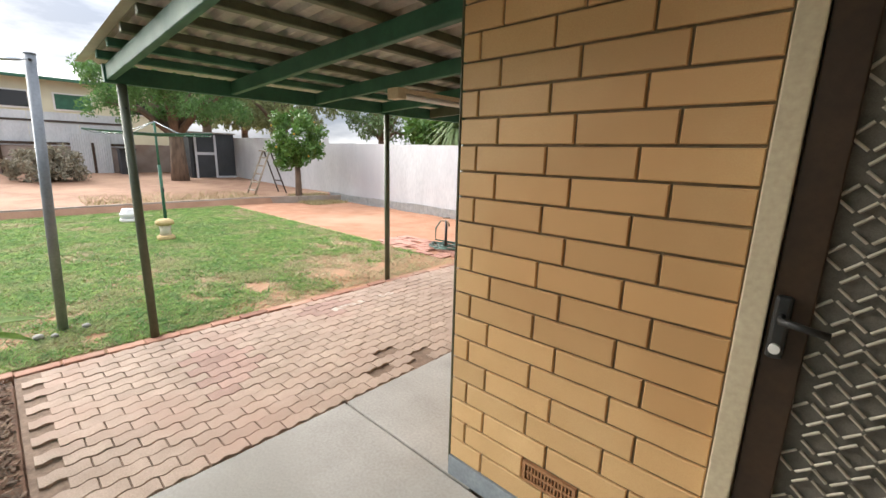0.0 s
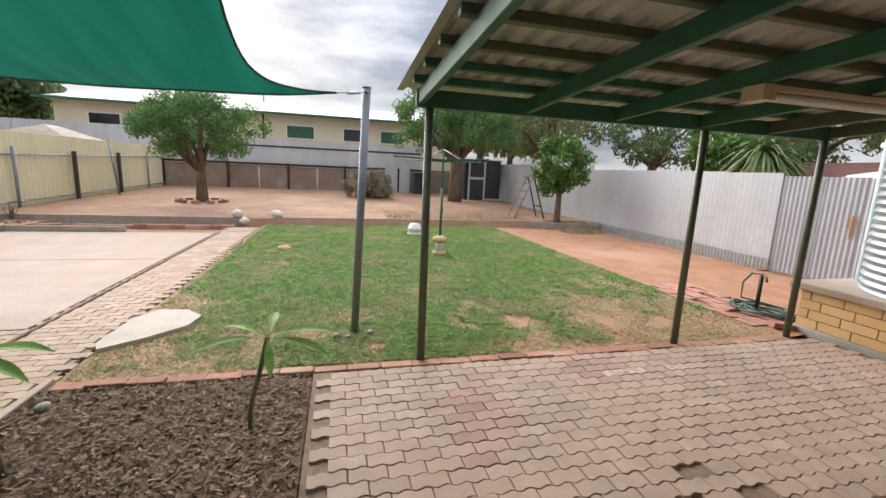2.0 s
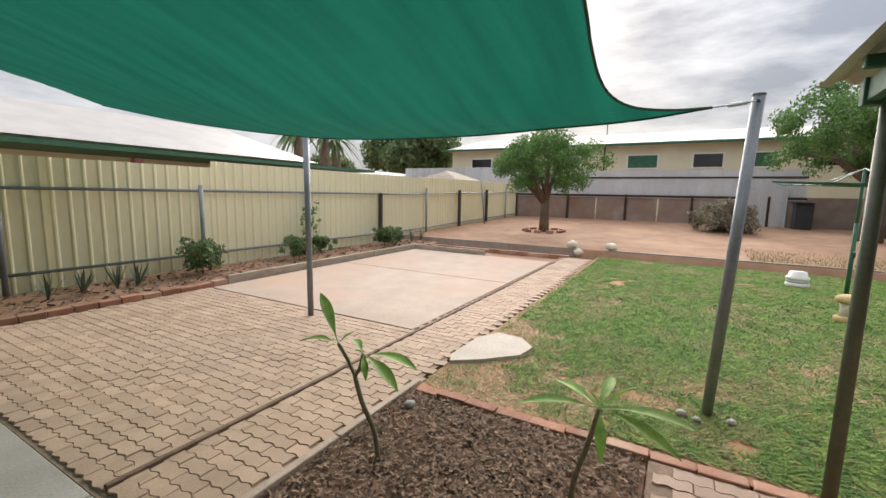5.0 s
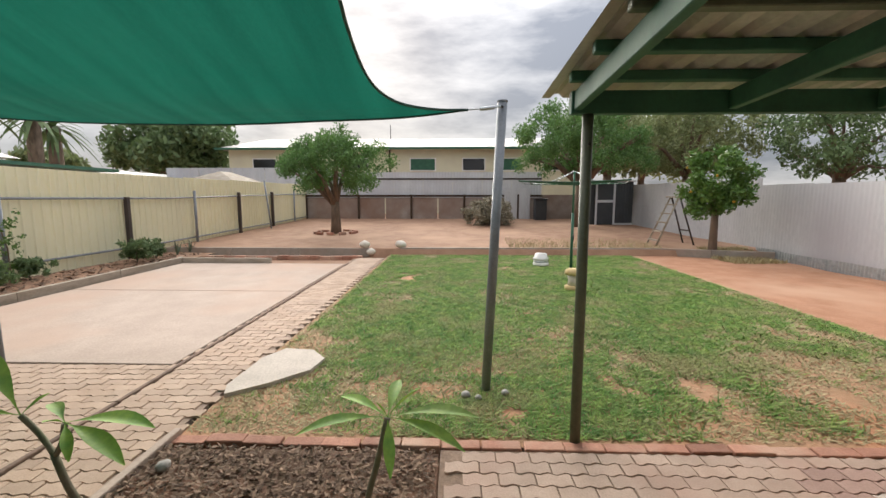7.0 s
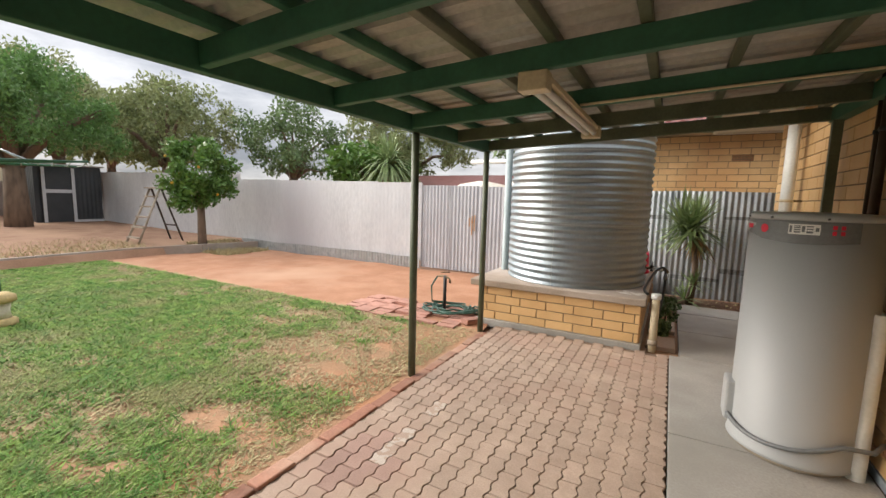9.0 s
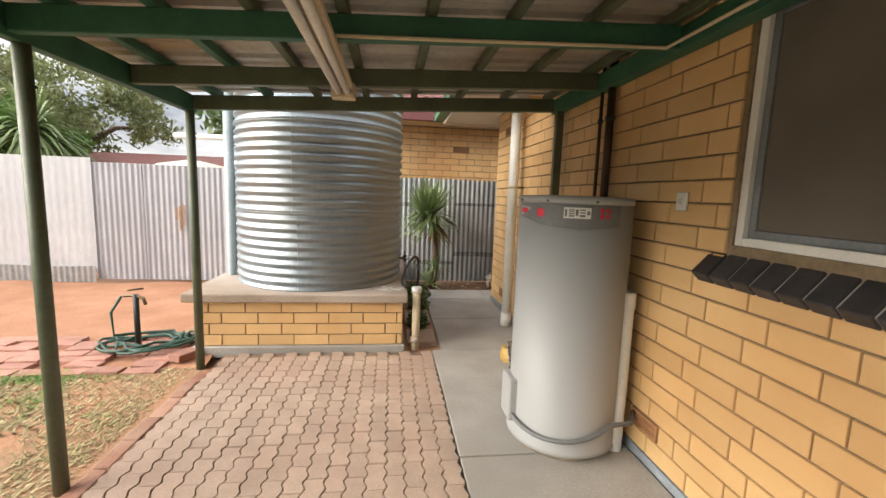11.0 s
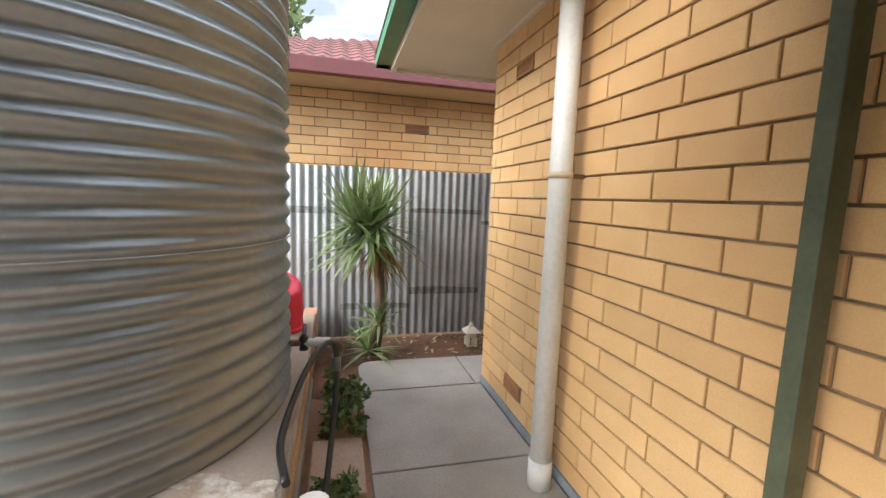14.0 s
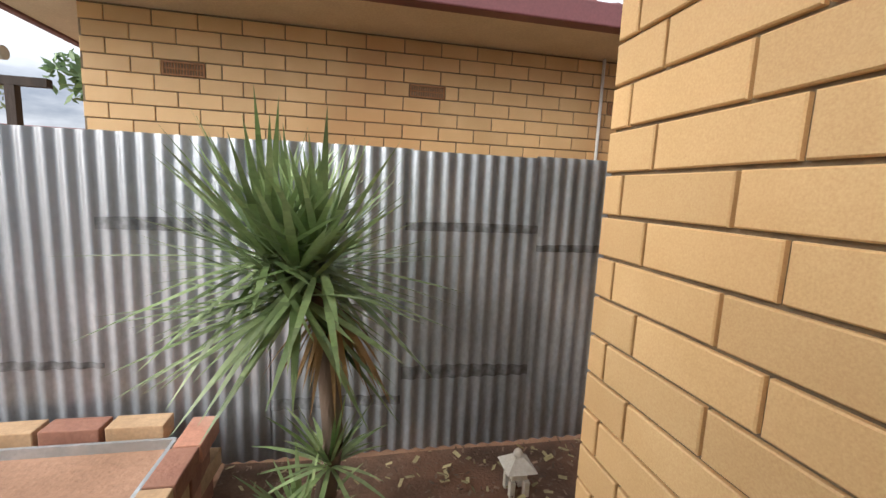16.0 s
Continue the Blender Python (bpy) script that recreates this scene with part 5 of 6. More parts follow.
# stone lantern
t = thing("stone_lantern", "little cream stone garden lantern on the soil", "lantern")
LX, LY = -0.62, 7.90
for a, b in ((-0.035, -0.035), (0.035, -0.035), (-0.035, 0.035), (0.035, 0.035)):
    part("leg", box(bmesh.new(), LX + a - 0.014, LY + b - 0.014, -0.01, LX + a + 0.014, LY + b + 0.014, 0.07, 0.004), STONEW, t)
part("body", box(bmesh.new(), LX - 0.04, LY - 0.04, 0.071, LX + 0.04, LY + 0.04, 0.125, 0.006), STONEW, t)
m = bmesh.new()
bmesh.ops.create_cone(m, cap_ends=True, segments=4, radius1=0.105, radius2=0.03, depth=0.05, matrix=Matrix.Translation((LX, LY, 0.151)) @ pose(0, 0, 0, 0, 0, 45))
part("roof", m, STONEW, t)
part("finial", lathe(bmesh.new(), [(0.02, 0.176), (0.024, 0.19), (0.015, 0.205), (0.003, 0.215)], 14, (LX, LY, 0)), STONEW, t)


# ---- plants ----
def leaves(rng, centres, n_each, spread, size, droop=0.3, aspect=2.2):
    """Loose quad leaves scattered in clumps round the centres."""
    c = np.repeat(np.asarray(centres, float), n_each, axis=0)
    d = rng.normal(size=c.shape)
    d /= np.linalg.norm(d, axis=1)[:, None]
    c = c + d * (spread * rng.random((len(c), 1)) ** 0.5)
    u = rng.normal(size=c.shape)
    u[:, 2] -= droop
    u /= np.linalg.norm(u, axis=1)[:, None]
    w = np.cross(u, rng.normal(size=c.shape))
    w /= np.linalg.norm(w, axis=1)[:, None]
    s = size * (0.6 + 0.8 * rng.random((len(c), 1)))
    a, b = u * s * aspect / 2, w * s / 2
    return np.stack([c - a, c + b * 0.9, c + a, c - b * 0.9], axis=1)


def tree(name, x, y, z, trunk_h, trunk_r, crown, label, leafm, clumps, per, size, spread, seed, limbs=6, droop=0.3, lean=0.0, category="tree", group="", open_=0.0):
    """crown: (centre height, radius across, half height). Limbs run from the fork out to the clumps."""
    rng = np.random.default_rng(seed)
    t_ = thing(name, label, category, group)
    fork = Vector((x + lean, y + lean, z + trunk_h))
    m_ = bmesh.new()
    tube(m_, [(x, y, z - 0.1), (x + lean * 0.3, y + lean * 0.2, z + trunk_h * 0.5), fork], [trunk_r * 1.25, trunk_r, trunk_r * 0.85], 10)
    ch, cr, hh = crown
    cs = []
    while len(cs) < clumps:
        q = rng.uniform(-1, 1, 3)
        d = np.linalg.norm(q)
        if d > 1 or d < 0.35 or q[2] < -0.75:
            continue
        k = 1 + 0.28 * noise.noise(Vector((*(q * 2.3), )) + Vector((seed * 3.7, 0, 0)))
        cs.append((x + lean + q[0] * cr * k, y + lean + q[1] * cr * k, z + ch + q[2] * hh * k))
    for i in range(limbs):
        e = Vector(cs[i * len(cs) // limbs])
        mid = fork.lerp(e, 0.5) + Vector((0, 0, 0.12 * hh))
        tube(m_, [fork - Vector((0, 0, trunk_r)), mid, e], [trunk_r * 0.6, trunk_r * 0.32, trunk_r * 0.1], 7)
    part("trunk", m_, BARK, t_)
    quads("crown", leaves(rng, cs, per, spread, size, droop), leafm, t_)
    return t_


tree("jacaranda_tree", -15.6, -3.6, 0.22, 1.1, 0.16, (2.35, 1.85, 1.15), "spreading feathery green jacaranda ringed with loose bricks", LEAFA, 85, 240, 0.045, 0.34, 3, 9, 0.7)
for k in range(11):
    ob = new("ring_brick", me1)
    tagged(ob, "old red brick laid round the tree foot", "brick", "bricks round the tree")
    ob.matrix_world = pose(-15.6 + 0.7 * math.cos(k * 0.57), -3.6 + 0.7 * math.sin(k * 0.57), 0.26, 0, 0, math.degrees(k * 0.57) + 90)
tree("jacaranda_tree", -18.2, 5.6, 0.26, 1.9, 0.26, (3.4, 2.7, 1.5), "tall feathery green jacaranda near the shed", LEAFA, 120, 220, 0.055, 0.40, 5, 10, 0.8)
tree("citrus_tree", -11.7, 6.95, -0.02, 1.15, 0.09, (1.85, 0.72, 0.85), "small glossy citrus tree with a few orange fruits", LEAFB, 60, 120, 0.055, 0.22, 8, 7, 0.2)
for k in range(9):
    a = k * 2.4
    m = bmesh.new()
    bmesh.ops.create_icosphere(m, subdivisions=1, radius=0.035, matrix=Matrix.Translation((-11.7 + 0.66 * math.cos(a), 6.95 + 0.66 * math.sin(a), 1.35 + 0.12 * k)))
    tagged(part("orange_fruit", m, mat("orange_skin", (0.6, 0.28, 0.02), (0.5, 0.35, 0.03), 20, 0.5)), "ripe orange hanging in the citrus tree", "fruit", "oranges")
tree("saltbush", -19.0, 2.0, 0.28, 0.15, 0.06, (0.55, 1.05, 0.62), "dry grey-green saltbush on bare earth", LEAFG, 90, 90, 0.05, 0.22, 11, 10, 0.0, category="bush")

for x, y, z, th, tr, cr, m_, cl, pe, sz, sp, sd, lb in (
    (-24.5, 8.8, 0.4, 2.4, 0.25, (4.2, 3.0, 2.2), LEAFC, 85, 150, 0.085, 0.52, 21, "tall olive-green gum tree behind the rear fence"),
    (-21.5, 11.5, 0.4, 2.2, 0.25, (3.9, 2.8, 2.0), LEAFC, 85, 150, 0.085, 0.52, 22, "tall olive-green gum tree over the side fence"),
    (-17.0, 14.5, 0.3, 2.0, 0.22, (3.4, 2.6, 1.7), LEAFD, 80, 80, 0.09, 0.5, 23, "dark leafy tree over the grey fence"),
    (-13.0, 17.5, 0.2, 2.4, 0.25, (4.0, 3.0, 2.2), LEAFC, 85, 150, 0.085, 0.52, 24, "tall thin-leaved gum tree beyond the fence"),
    (-11.5, 13.0, 0.2, 1.0, 0.12, (2.1, 1.5, 0.8), LEAFB, 60, 70, 0.12, 0.4, 25, "bright green shrub behind the grey fence"),
    (-7.0, 22.0, 0.0, 3.0, 0.28, (4.8, 3.2, 2.4), LEAFD, 80, 90, 0.18, 0.7, 26, "tall dark gum tree behind the neighbouring roof"),
    (-4.6, 17.0, 0.0, 3.0, 0.22, (4.8, 1.9, 2.0), LEAFD, 50, 90, 0.14, 0.5, 27, "tall dark gum tree behind the neighbouring roof"),
    (-30.0, 13.0, 0.4, 2.4, 0.25, (4.4, 3.5, 2.0), LEAFC, 80, 80, 0.2, 0.8, 28, "far olive-green tree behind the rear fence"),
    (-36.0, -24.0, 0.4, 2.6, 0.3, (5.2, 3.6, 2.6), LEAFD, 80, 80, 0.24, 0.9, 29, "far dark tree behind the houses"),
    (-33.0, -19.5, 0.4, 2.6, 0.3, (5.0, 3.0, 2.3), LEAFD, 80, 80, 0.24, 0.9, 30, "far dark tree behind the houses"),
    (-24.0, -22.0, 0.3, 1.4, 0.2, (2.8, 1.6, 0.9), LEAFC, 50, 60, 0.2, 0.5, 31, "low pale green tree behind the sheds")):
    tree("background_tree", x, y, z, th, tr, cr, lb, m_, cl, pe, sz, sp, sd, 7, 0.3, group="trees beyond the fences")


def strap_leaves(name, c, n_, length, width, mtl, parent, rng, lo=-40, hi=85, curve=0.5, segs=4):
    """Long tapering leaves from one point, arching down as they go out."""
    out = []
    for i in range(n_):
        az, el = rng.uniform(0, 2 * math.pi), radians(rng.uniform(lo, hi))
        L_ = length * rng.uniform(0.7, 1.05)
        w_ = width * rng.uniform(0.8, 1.1)
        d_ = Vector((math.cos(az) * math.cos(el), math.sin(az) * math.cos(el), math.sin(el)))
        sd_ = Vector((-math.sin(az), math.cos(az), 0))
        pts_ = []
        for s_ in range(segs + 1):
            f_ = s_ / segs
            p_ = Vector(c) + d_ * (L_ * f_)
            p_.z -= curve * L_ * f_ * f_ * max(0.15, math.cos(el))
            ww = w_ * (0.55 + 0.9 * f_ if f_ < 0.4 else 0.91 * (1 - ((f_ - 0.4) / 0.6) ** 1.6) + 0.02)
            pts_.append((p_ - sd_ * ww / 2, p_ + sd_ * ww / 2))
        for (a_, b_), (c_, e_) in zip(pts_, pts_[1:]):
            out.append((a_, b_, e_, c_))
    return quads(name, [[tuple(v) for v in q] for q in out], mtl, parent)


rng = np.random.default_rng(40)
t = thing("yucca", "spiky green yucca on a bare trunk before the iron fence", "yucca")
part("trunk", tube(bmesh.new(), [(-1.52, 7.85, -0.05), (-1.47, 7.85, 0.35), (-1.50, 7.83, 0.80), (-1.56, 7.82, 1.16)], [0.05, 0.042, 0.045, 0.05], 10), BARK, t)
for k_, (ox, oz) in enumerate(((0.0, 0.0), (-0.10, 0.06), (0.08, 0.05), (0.0, -0.08))):
    strap_leaves("crown", (-1.60 + ox, 7.79, 1.07 + oz), 85, 0.60, 0.034, YUCL, t, rng, -46, 78, 0.06)
strap_leaves("dead_leaves", (-1.49, 7.80, 0.96), 46, 0.36, 0.028, YUCD, t, rng, -75, -20, 0.5)
for ox, oy, oz, n_ in ((0.0, 0.0, 0.26, 46), (-0.10, -0.10, 0.06, 30)):
    strap_leaves("pup", (-1.48 + ox, 7.82 + oy, oz), n_, 0.38, 0.026, YUCL, t, rng, -10, 80, 0.25)
for x, y, s_, lb in ((-1.80, 6.74, 1.15, "low leafy green herb beside the concrete path"), (-1.84, 5.95, 0.6, "small leafy weed beside the tank stand")):
    t = thing("herb_plant", lb, "plant", "herbs by the path")
    cs = [(x + rng.uniform(-0.10, 0.10) * s_, y + rng.uniform(-0.18, 0.18) * s_, rng.uniform(0.03, 0.20) * s_) for _ in range(26)]
    quads("leaves", leaves(rng, cs, 26, 0.06, 0.03, 0.1, 1.6), LEAFD, t)
    part("stem", tube(bmesh.new(), [(x, y, -0.03), (x, y, 0.12 * s_)], 0.008, 6), BARK, t)


def frangipani(x, y, stems, label):
    """stems: (path, radii, leaves), each leaf (heading, rise in degrees, length)."""
    t_ = thing("frangipani", label, "plant", "young frangipanis")
    barkm = mat("frangipani_bark", (0.20, 0.17, 0.12), (0.14, 0.15, 0.08), 14, 0.8, bump=0.3)
    for path_, r_, leaves_ in stems:
        part("stem", tube(bmesh.new(), curve3([(x + a, y + b, c) for a, b, c in path_], 10), r_, 10), barkm, t_)
        top_ = Vector((x + path_[-1][0], y + path_[-1][1], path_[-1][2]))
        for az, el, L_ in leaves_:
            az, el = radians(az), radians(el)
            d_ = Vector((math.cos(az) * math.cos(el), math.sin(az) * math.cos(el), math.sin(el)))
            sd_ = Vector((-math.sin(az), math.cos(az), 0))
            m_ = bmesh.new()
            prev_ = None
            for s_ in range(11):
                f_ = s_ / 10
                p_ = top_ + d_ * (L_ * f_)
                p_.z -= 0.26 * L_ * f_ * f_ * math.cos(el)
                w_ = 0.003 + 0.10 * L_ * math.sin(math.pi * max(0, (f_ - 0.14) / 0.86) ** 1.15)
                cup = Vector((0, 0, w_ * 0.4))
                cur_ = [m_.verts.new(p_ - sd_ * w_ + cup), m_.verts.new(p_ - sd_ * w_ * 0.5 + cup * 0.35), m_.verts.new(p_), m_.verts.new(p_ + sd_ * w_ * 0.5 + cup * 0.35), m_.verts.new(p_ + sd_ * w_ + cup)]
                if prev_:
                    for q_ in range(4):
                        m_.faces.new((prev_[q_], cur_[q_], cur_[q_ + 1], prev_[q_ + 1])).smooth = True
                prev_ = cur_
            part("leaf", m_, FRANG, t_)
    return t_


frangipani(-2.68, -0.80, [
    ([(0, 0, -0.05), (-0.01, -0.04, 0.14), (0.0, -0.12, 0.30), (-0.02, -0.19, 0.44)], 0.014, []),
    ([(-0.02, -0.185, 0.43), (-0.05, -0.27, 0.50), (-0.05, -0.34, 0.58)], 0.011, [(-100, 62, 0.36), (-95, 4, 0.36), (150, 40, 0.12)]),
    ([(-0.02, -0.185, 0.43), (0.0, -0.13, 0.50), (0.0, -0.11, 0.58)], 0.011, [(-125, 16, 0.24), (84, 16, 0.40), (70, 0, 0.34), (45, -12, 0.17), (10, 40, 0.13)])],
    "young forked frangipani with a few long leaves in mulch")
frangipani(-2.84, 0.20, [([(0, 0, -0.05), (0.0, 0.01, 0.14), (-0.02, 0.06, 0.34), (-0.03, 0.10, 0.52)], 0.013,
    [(-78, 8, 0.38), (-115, 22, 0.27), (65, 52, 0.26), (88, 16, 0.40), (68, 4, 0.35), (12, -30, 0.21), (175, 28, 0.26), (-40, 60, 0.12)])],
    "young single-stemmed frangipani with long leaves in mulch")
# plants along the cream fence
for x, y, r, lb in ((-7.0, -6.3, 0.26, "dark green shrub"), (-9.9, -6.3, 0.28, "dark green shrub"), (-5.0, -6.35, 0.32, "dark green shrub"), (-8.0, -6.7, 0.20, "small pale herb"), (-10.6, -6.4, 0.18, "small pale herb")):
    t = thing("fence_shrub", lb + " in the bed along the cream fence", "shrub", "shrubs along the fence")
    cs = [(x + r * rng.normal() * 0.5, y + r * rng.normal() * 0.5, 0.08 + r * (0.4 + 0.6 * rng.random() * 1.8)) for _ in range(36)]
    quads("leaves", leaves(rng, cs, 40, r * 0.35, 0.035, -0.5, 2.4), LEAFD, t)
    part("stem", tube(bmesh.new(), [(x, y, 0.0), (x, y, r)], 0.012, 6), BARK, t)
t = thing("rose_bush", "thin climbing rose at the cream fence", "shrub")
part("stem", tube(bmesh.new(), [(-7.75, -6.75, 0.0), (-7.8, -6.8, 0.6), (-7.7, -6.85, 1.25)], [0.012, 0.010, 0.006], 6), BARK, t)
quads("leaves", leaves(rng, [(-7.75 + rng.normal() * 0.14, -6.75, rng.uniform(0.1, 1.2) ** 1.2) for _ in range(30)], 12, 0.07, 0.04, 0.2, 1.6), LEAFB, t)
for x in (-2.4, -3.0, -3.35, -3.75, -4.0, -11.2, -11.7):
    t = thing("aloe", "upright grey-green snake plant in the fence bed", "plant", "snake plants")
    strap_leaves("leaves", (x, -6.3, 0.03), 9, 0.42, 0.05, mat("aloe_leaf", (0.14, 0.17, 0.11), (0.10, 0.13, 0.08), 10, 0.6, bump=0, per=0.2), t, rng, 55, 88, 0.05)

# ---- neighbours ----
def gable_house(name, x0, y0, x1, y1, zw, zr, wallm, roofm, label, axis="y", over=0.5, base=0.0):
    h_ = thing(name, label, "house", "neighbouring houses")
    part("wall", box(bmesh.new(), x0, y0, base, x1, y1, zw), wallm, h_)
    m_ = bmesh.new()
    if axis == "y":
        xm = (x0 + x1) / 2
        v_ = [m_.verts.new(p) for p in ((x0 - over, y0 - over, zw), (x1 + over, y0 - over, zw), (x1 + over, y1 + over, zw), (x0 - over, y1 + over, zw), (xm, y0 + 0.8, zr), (xm, y1 - 0.8, zr))]
        fs_ = ((0, 1, 4), (1, 2, 5, 4), (2, 3, 5), (3, 0, 4, 5), (0, 3, 2, 1))
    else:
        ym = (y0 + y1) / 2
        v_ = [m_.verts.new(p) for p in ((x0 - over, y0 - over, zw), (x1 + over, y0 - over, zw), (x1 + over, y1 + over, zw), (x0 - over, y1 + over, zw), (x0 + 0.8, ym, zr), (x1 - 0.8, ym, zr))]
        fs_ = ((0, 1, 5, 4), (1, 2, 5), (2, 3, 4, 5), (3, 0, 4), (0, 3, 2, 1))
    for f_ in fs_:
        m_.faces.new([v_[i] for i in f_])
    part("roof", m_, roofm, h_)
    return h_


h = gable_house("rear_house", -38.0, -15.1, -30.0, 9.5, 4.75, 5.95, PALEH, PALER, "long cream house with a pale metal roof behind the rear fence", "y", 0.6, 0.3)
part("gutter", box(bmesh.new(), -29.42, -15.7, 4.66, -29.3, 10.1, 4.80), GREEN, h, "dark green gutter")
for y, w, kind_ in ((-12.6, 1.7, "w"), (-6.2, 1.6, "w"), (-1.7, 1.8, "g"), (1.75, 1.6, "w"), (4.2, 1.6, "g"), (7.3, 1.8, "w")):
    wn_ = part("window", box(bmesh.new(), -29.99, y - w / 2, 3.25, -29.94, y + w / 2, 4.15), WHITEP, h)
    part("pane", box(bmesh.new(), -29.935, y - w / 2 + 0.08, 3.33, -29.92, y + w / 2 - 0.08, 4.07), GREEN if kind_ == "g" else DGLASS, wn_, "green awning blind" if kind_ == "g" else "dark pane")
part("downpipe", box(bmesh.new(), -29.98, -4.0, 0.5, -29.9, -3.9, 4.7), BROWN, h)
part("antenna", tube(bmesh.new(), [(-34, -4.5, 5.3), (-34, -4.5, 7.0)], 0.03, 5), BLACK, h)
h = gable_house("side_house", -14.0, -22.0, -4.0, -14.0, 2.7, 4.2, PALEH, PALER, "cream house with a pale gable roof past the cream fence", "x", 0.5)
part("awning", box(bmesh.new(), -16.0, -13.9, 2.35, -3.0, -11.5, 2.45), GREEN, h, "green awning roof")
part("post", box(bmesh.new(), -6.6, -11.6, 0, -6.4, -11.4, 2.2), BURG, h, "dark red post")
t = gable_house("side_shed", -15.5, -11.5, -10.5, -8.8, 2.0, 2.12, CREAMF, PALER, "low cream ribbed shed past the fence", "x", 0.2)
t = gable_house("side_shed", -21.0, -10.6, -18.5, -8.8, 2.15, 2.6, PALER, TIMBER, "small grey shed with a gable roof past the fence", "x", 0.2)
t = gable_house("side_shed", -26.0, -17.0, -18.0, -14.5, 2.4, 2.75, PALEH, PALER, "pale flat-roofed outbuilding past the fence", "x", 0.3)
# palms far behind
for i, (x, y, hgt) in enumerate(((-18, -18.6, 4.9), (-20.3, -18.9, 5.0), (-21.8, -19.4, 4.9))):
    t = thing("palm_tree", "tall palm with a shaggy trunk and drooping fronds", "palm tree", "palms")
    part("trunk", tube(bmesh.new(), [(x, y, 0), (x, y, hgt)], [0.32, 0.28], 10), BARK, t)
    strap_leaves("fronds", (x, y, hgt), 40, 2.0, 0.22, LEAFD, t, rng, -20, 75, 0.8, 6)
t = thing("cordyline_tree", "bushy pale green palm-like tree with a dry skirt over the fence", "tree")
part("trunk", tube(bmesh.new(), [(-10.1, 12.3, 0), (-10.1, 12.3, 2.4)], [0.15, 0.12], 8), BARK, t)
strap_leaves("fronds", (-10.1, 12.3, 2.45), 260, 1.5, 0.075, YUCL, t, rng, -30, 80, 0.75, 5)
strap_leaves("dry_skirt", (-10.1, 12.3, 2.35), 120, 1.0, 0.075, YUCD, t, rng, -80, -30, 0.6, 4)
t = gable_house("low_house", -14.0, 13.5, -4.5, 18.0, 1.75, 2.3, PALEH, TILE, "low house with a brown tiled roof beyond the grey fence", "x", 0.4)
t = thing("poly_tank", "pair of pale poly water tanks beyond the fence", "water tank")
part("tank", lathe(bmesh.new(), [(0.6, 0), (0.62, 1.55), (0.5, 1.70), (0.1, 1.78)], 24, (-5.4, 9.2, 0)), STONEW, t)
part("tank", lathe(bmesh.new(), [(0.6, 0), (0.62, 1.62), (0.5, 1.80), (0.1, 1.88)], 24, (-4.3, 9.4, 0)), STONEW, t)
# next-door brick house
NBX0, NBY = -3.35, 9.75
wall_nb = wall_mesh("wall_neighbour", [(NBX0, NBY + 0.012, -0.05, 8.0, NBY + 0.3, 2.9)], "cream brick wall of the house next door")
wall_nb2 = wall_mesh("wall_neighbour_side", [(NBX0, NBY + 0.3, -0.05, NBX0 + 0.3, 16, 2.9)], "cream brick side wall next door")
lay(wall_nb, NBX0, 2.5, 1.26, 2.62, lambda a, z: pose(a, NBY + 0.015, z, 0, 0, 90), holes=[(-2.83, -2.53, 2.16, 2.272), (-0.995, -0.695, 2.16, 2.272), (0.81, 1.11, 2.16, 2.272)], course=0.1125, length=0.306, joints=(-2.417, -2.268))
for x in (-2.68, -0.845, 0.96):
    air_vent(pose(x, NBY, 2.216), 0.29, 0.10)
bm = bmesh.new()
box(bm, -3.95, 9.14, 2.62, 8.0, 16, 2.64)
tagged(part("neighbour_soffit", bm, CREAMP), "cream eave lining next door", "ceiling", kind="structure")
bm = bmesh.new()
box(bm, -4.03, 9.02, 2.60, 8.0, 9.135, 2.76, 0.01)
box(bm, -4.03, 9.136, 2.60, -3.955, 16, 2.76, 0.01)
tagged(part("neighbour_gutter", bm, BURG), "burgundy gutter and fascia next door", "gutter", kind="structure")
nr_ = tagged(thing("neighbour_roof", "burgundy concrete tile roof next door", "roof"), kind="structure")
for k in range(12):
    m = bmesh.new()
    y, z = 9.06 + k * 0.29, 2.77 + k * 0.125
    x0_ = -4.0 + k * 0.29
    n_ = int((8 - x0_) / 0.05)
    prev = None
    for i in range(n_ + 1):
        x = x0_ + i * 0.05
        zz = 0.016 * math.cos(2 * math.pi * x / 0.2)
        cur = [m.verts.new((x, y, z - 0.028 + zz)), m.verts.new((x, y, z + zz)), m.verts.new((x, y + 0.33, z + 0.128 + zz))]
        if prev:
            for q in (0, 1):
                m.faces.new((prev[q], cur[q], cur[q + 1], prev[q + 1]))
        prev = cur
    part("tile_course", m, TILE, nr_)
m = bmesh.new()
v = [m.verts.new(p) for p in ((-4.0, 9.1, 2.76), (-4.0, 16, 2.76), (-0.6, 16, 4.2), (-0.6, 12.5, 4.2))]
m.faces.new(v)
part("hip_face", m, TILE, nr_)
t = thing("neighbour_conduit", "thin white pipe on the wall next door", "pipe")
part("pipe", tube(bmesh.new(), [(0.72, 9.72, 1.2), (0.72, 9.72, 2.62)], 0.014, 8), PVC, t)
t = thing("neighbour_pergola", "brown timber frame past the iron fence", "pergola")
for x in (-4.6, -4.2):
    part("post", box(bmesh.new(), x, 10.3, 0, x + 0.07, 10.37, 2.1), DARKW, t)
part("rail", box(bmesh.new(), -5.2, 10.3, 2.101, -3.9, 10.37, 2.17), DARKW, t)
part("gutter_pipe", tube(bmesh.new(), [(-6, 9.9, 2.25), (-3.9, 9.9, 2.25)], 0.05, 10), PVC, t)

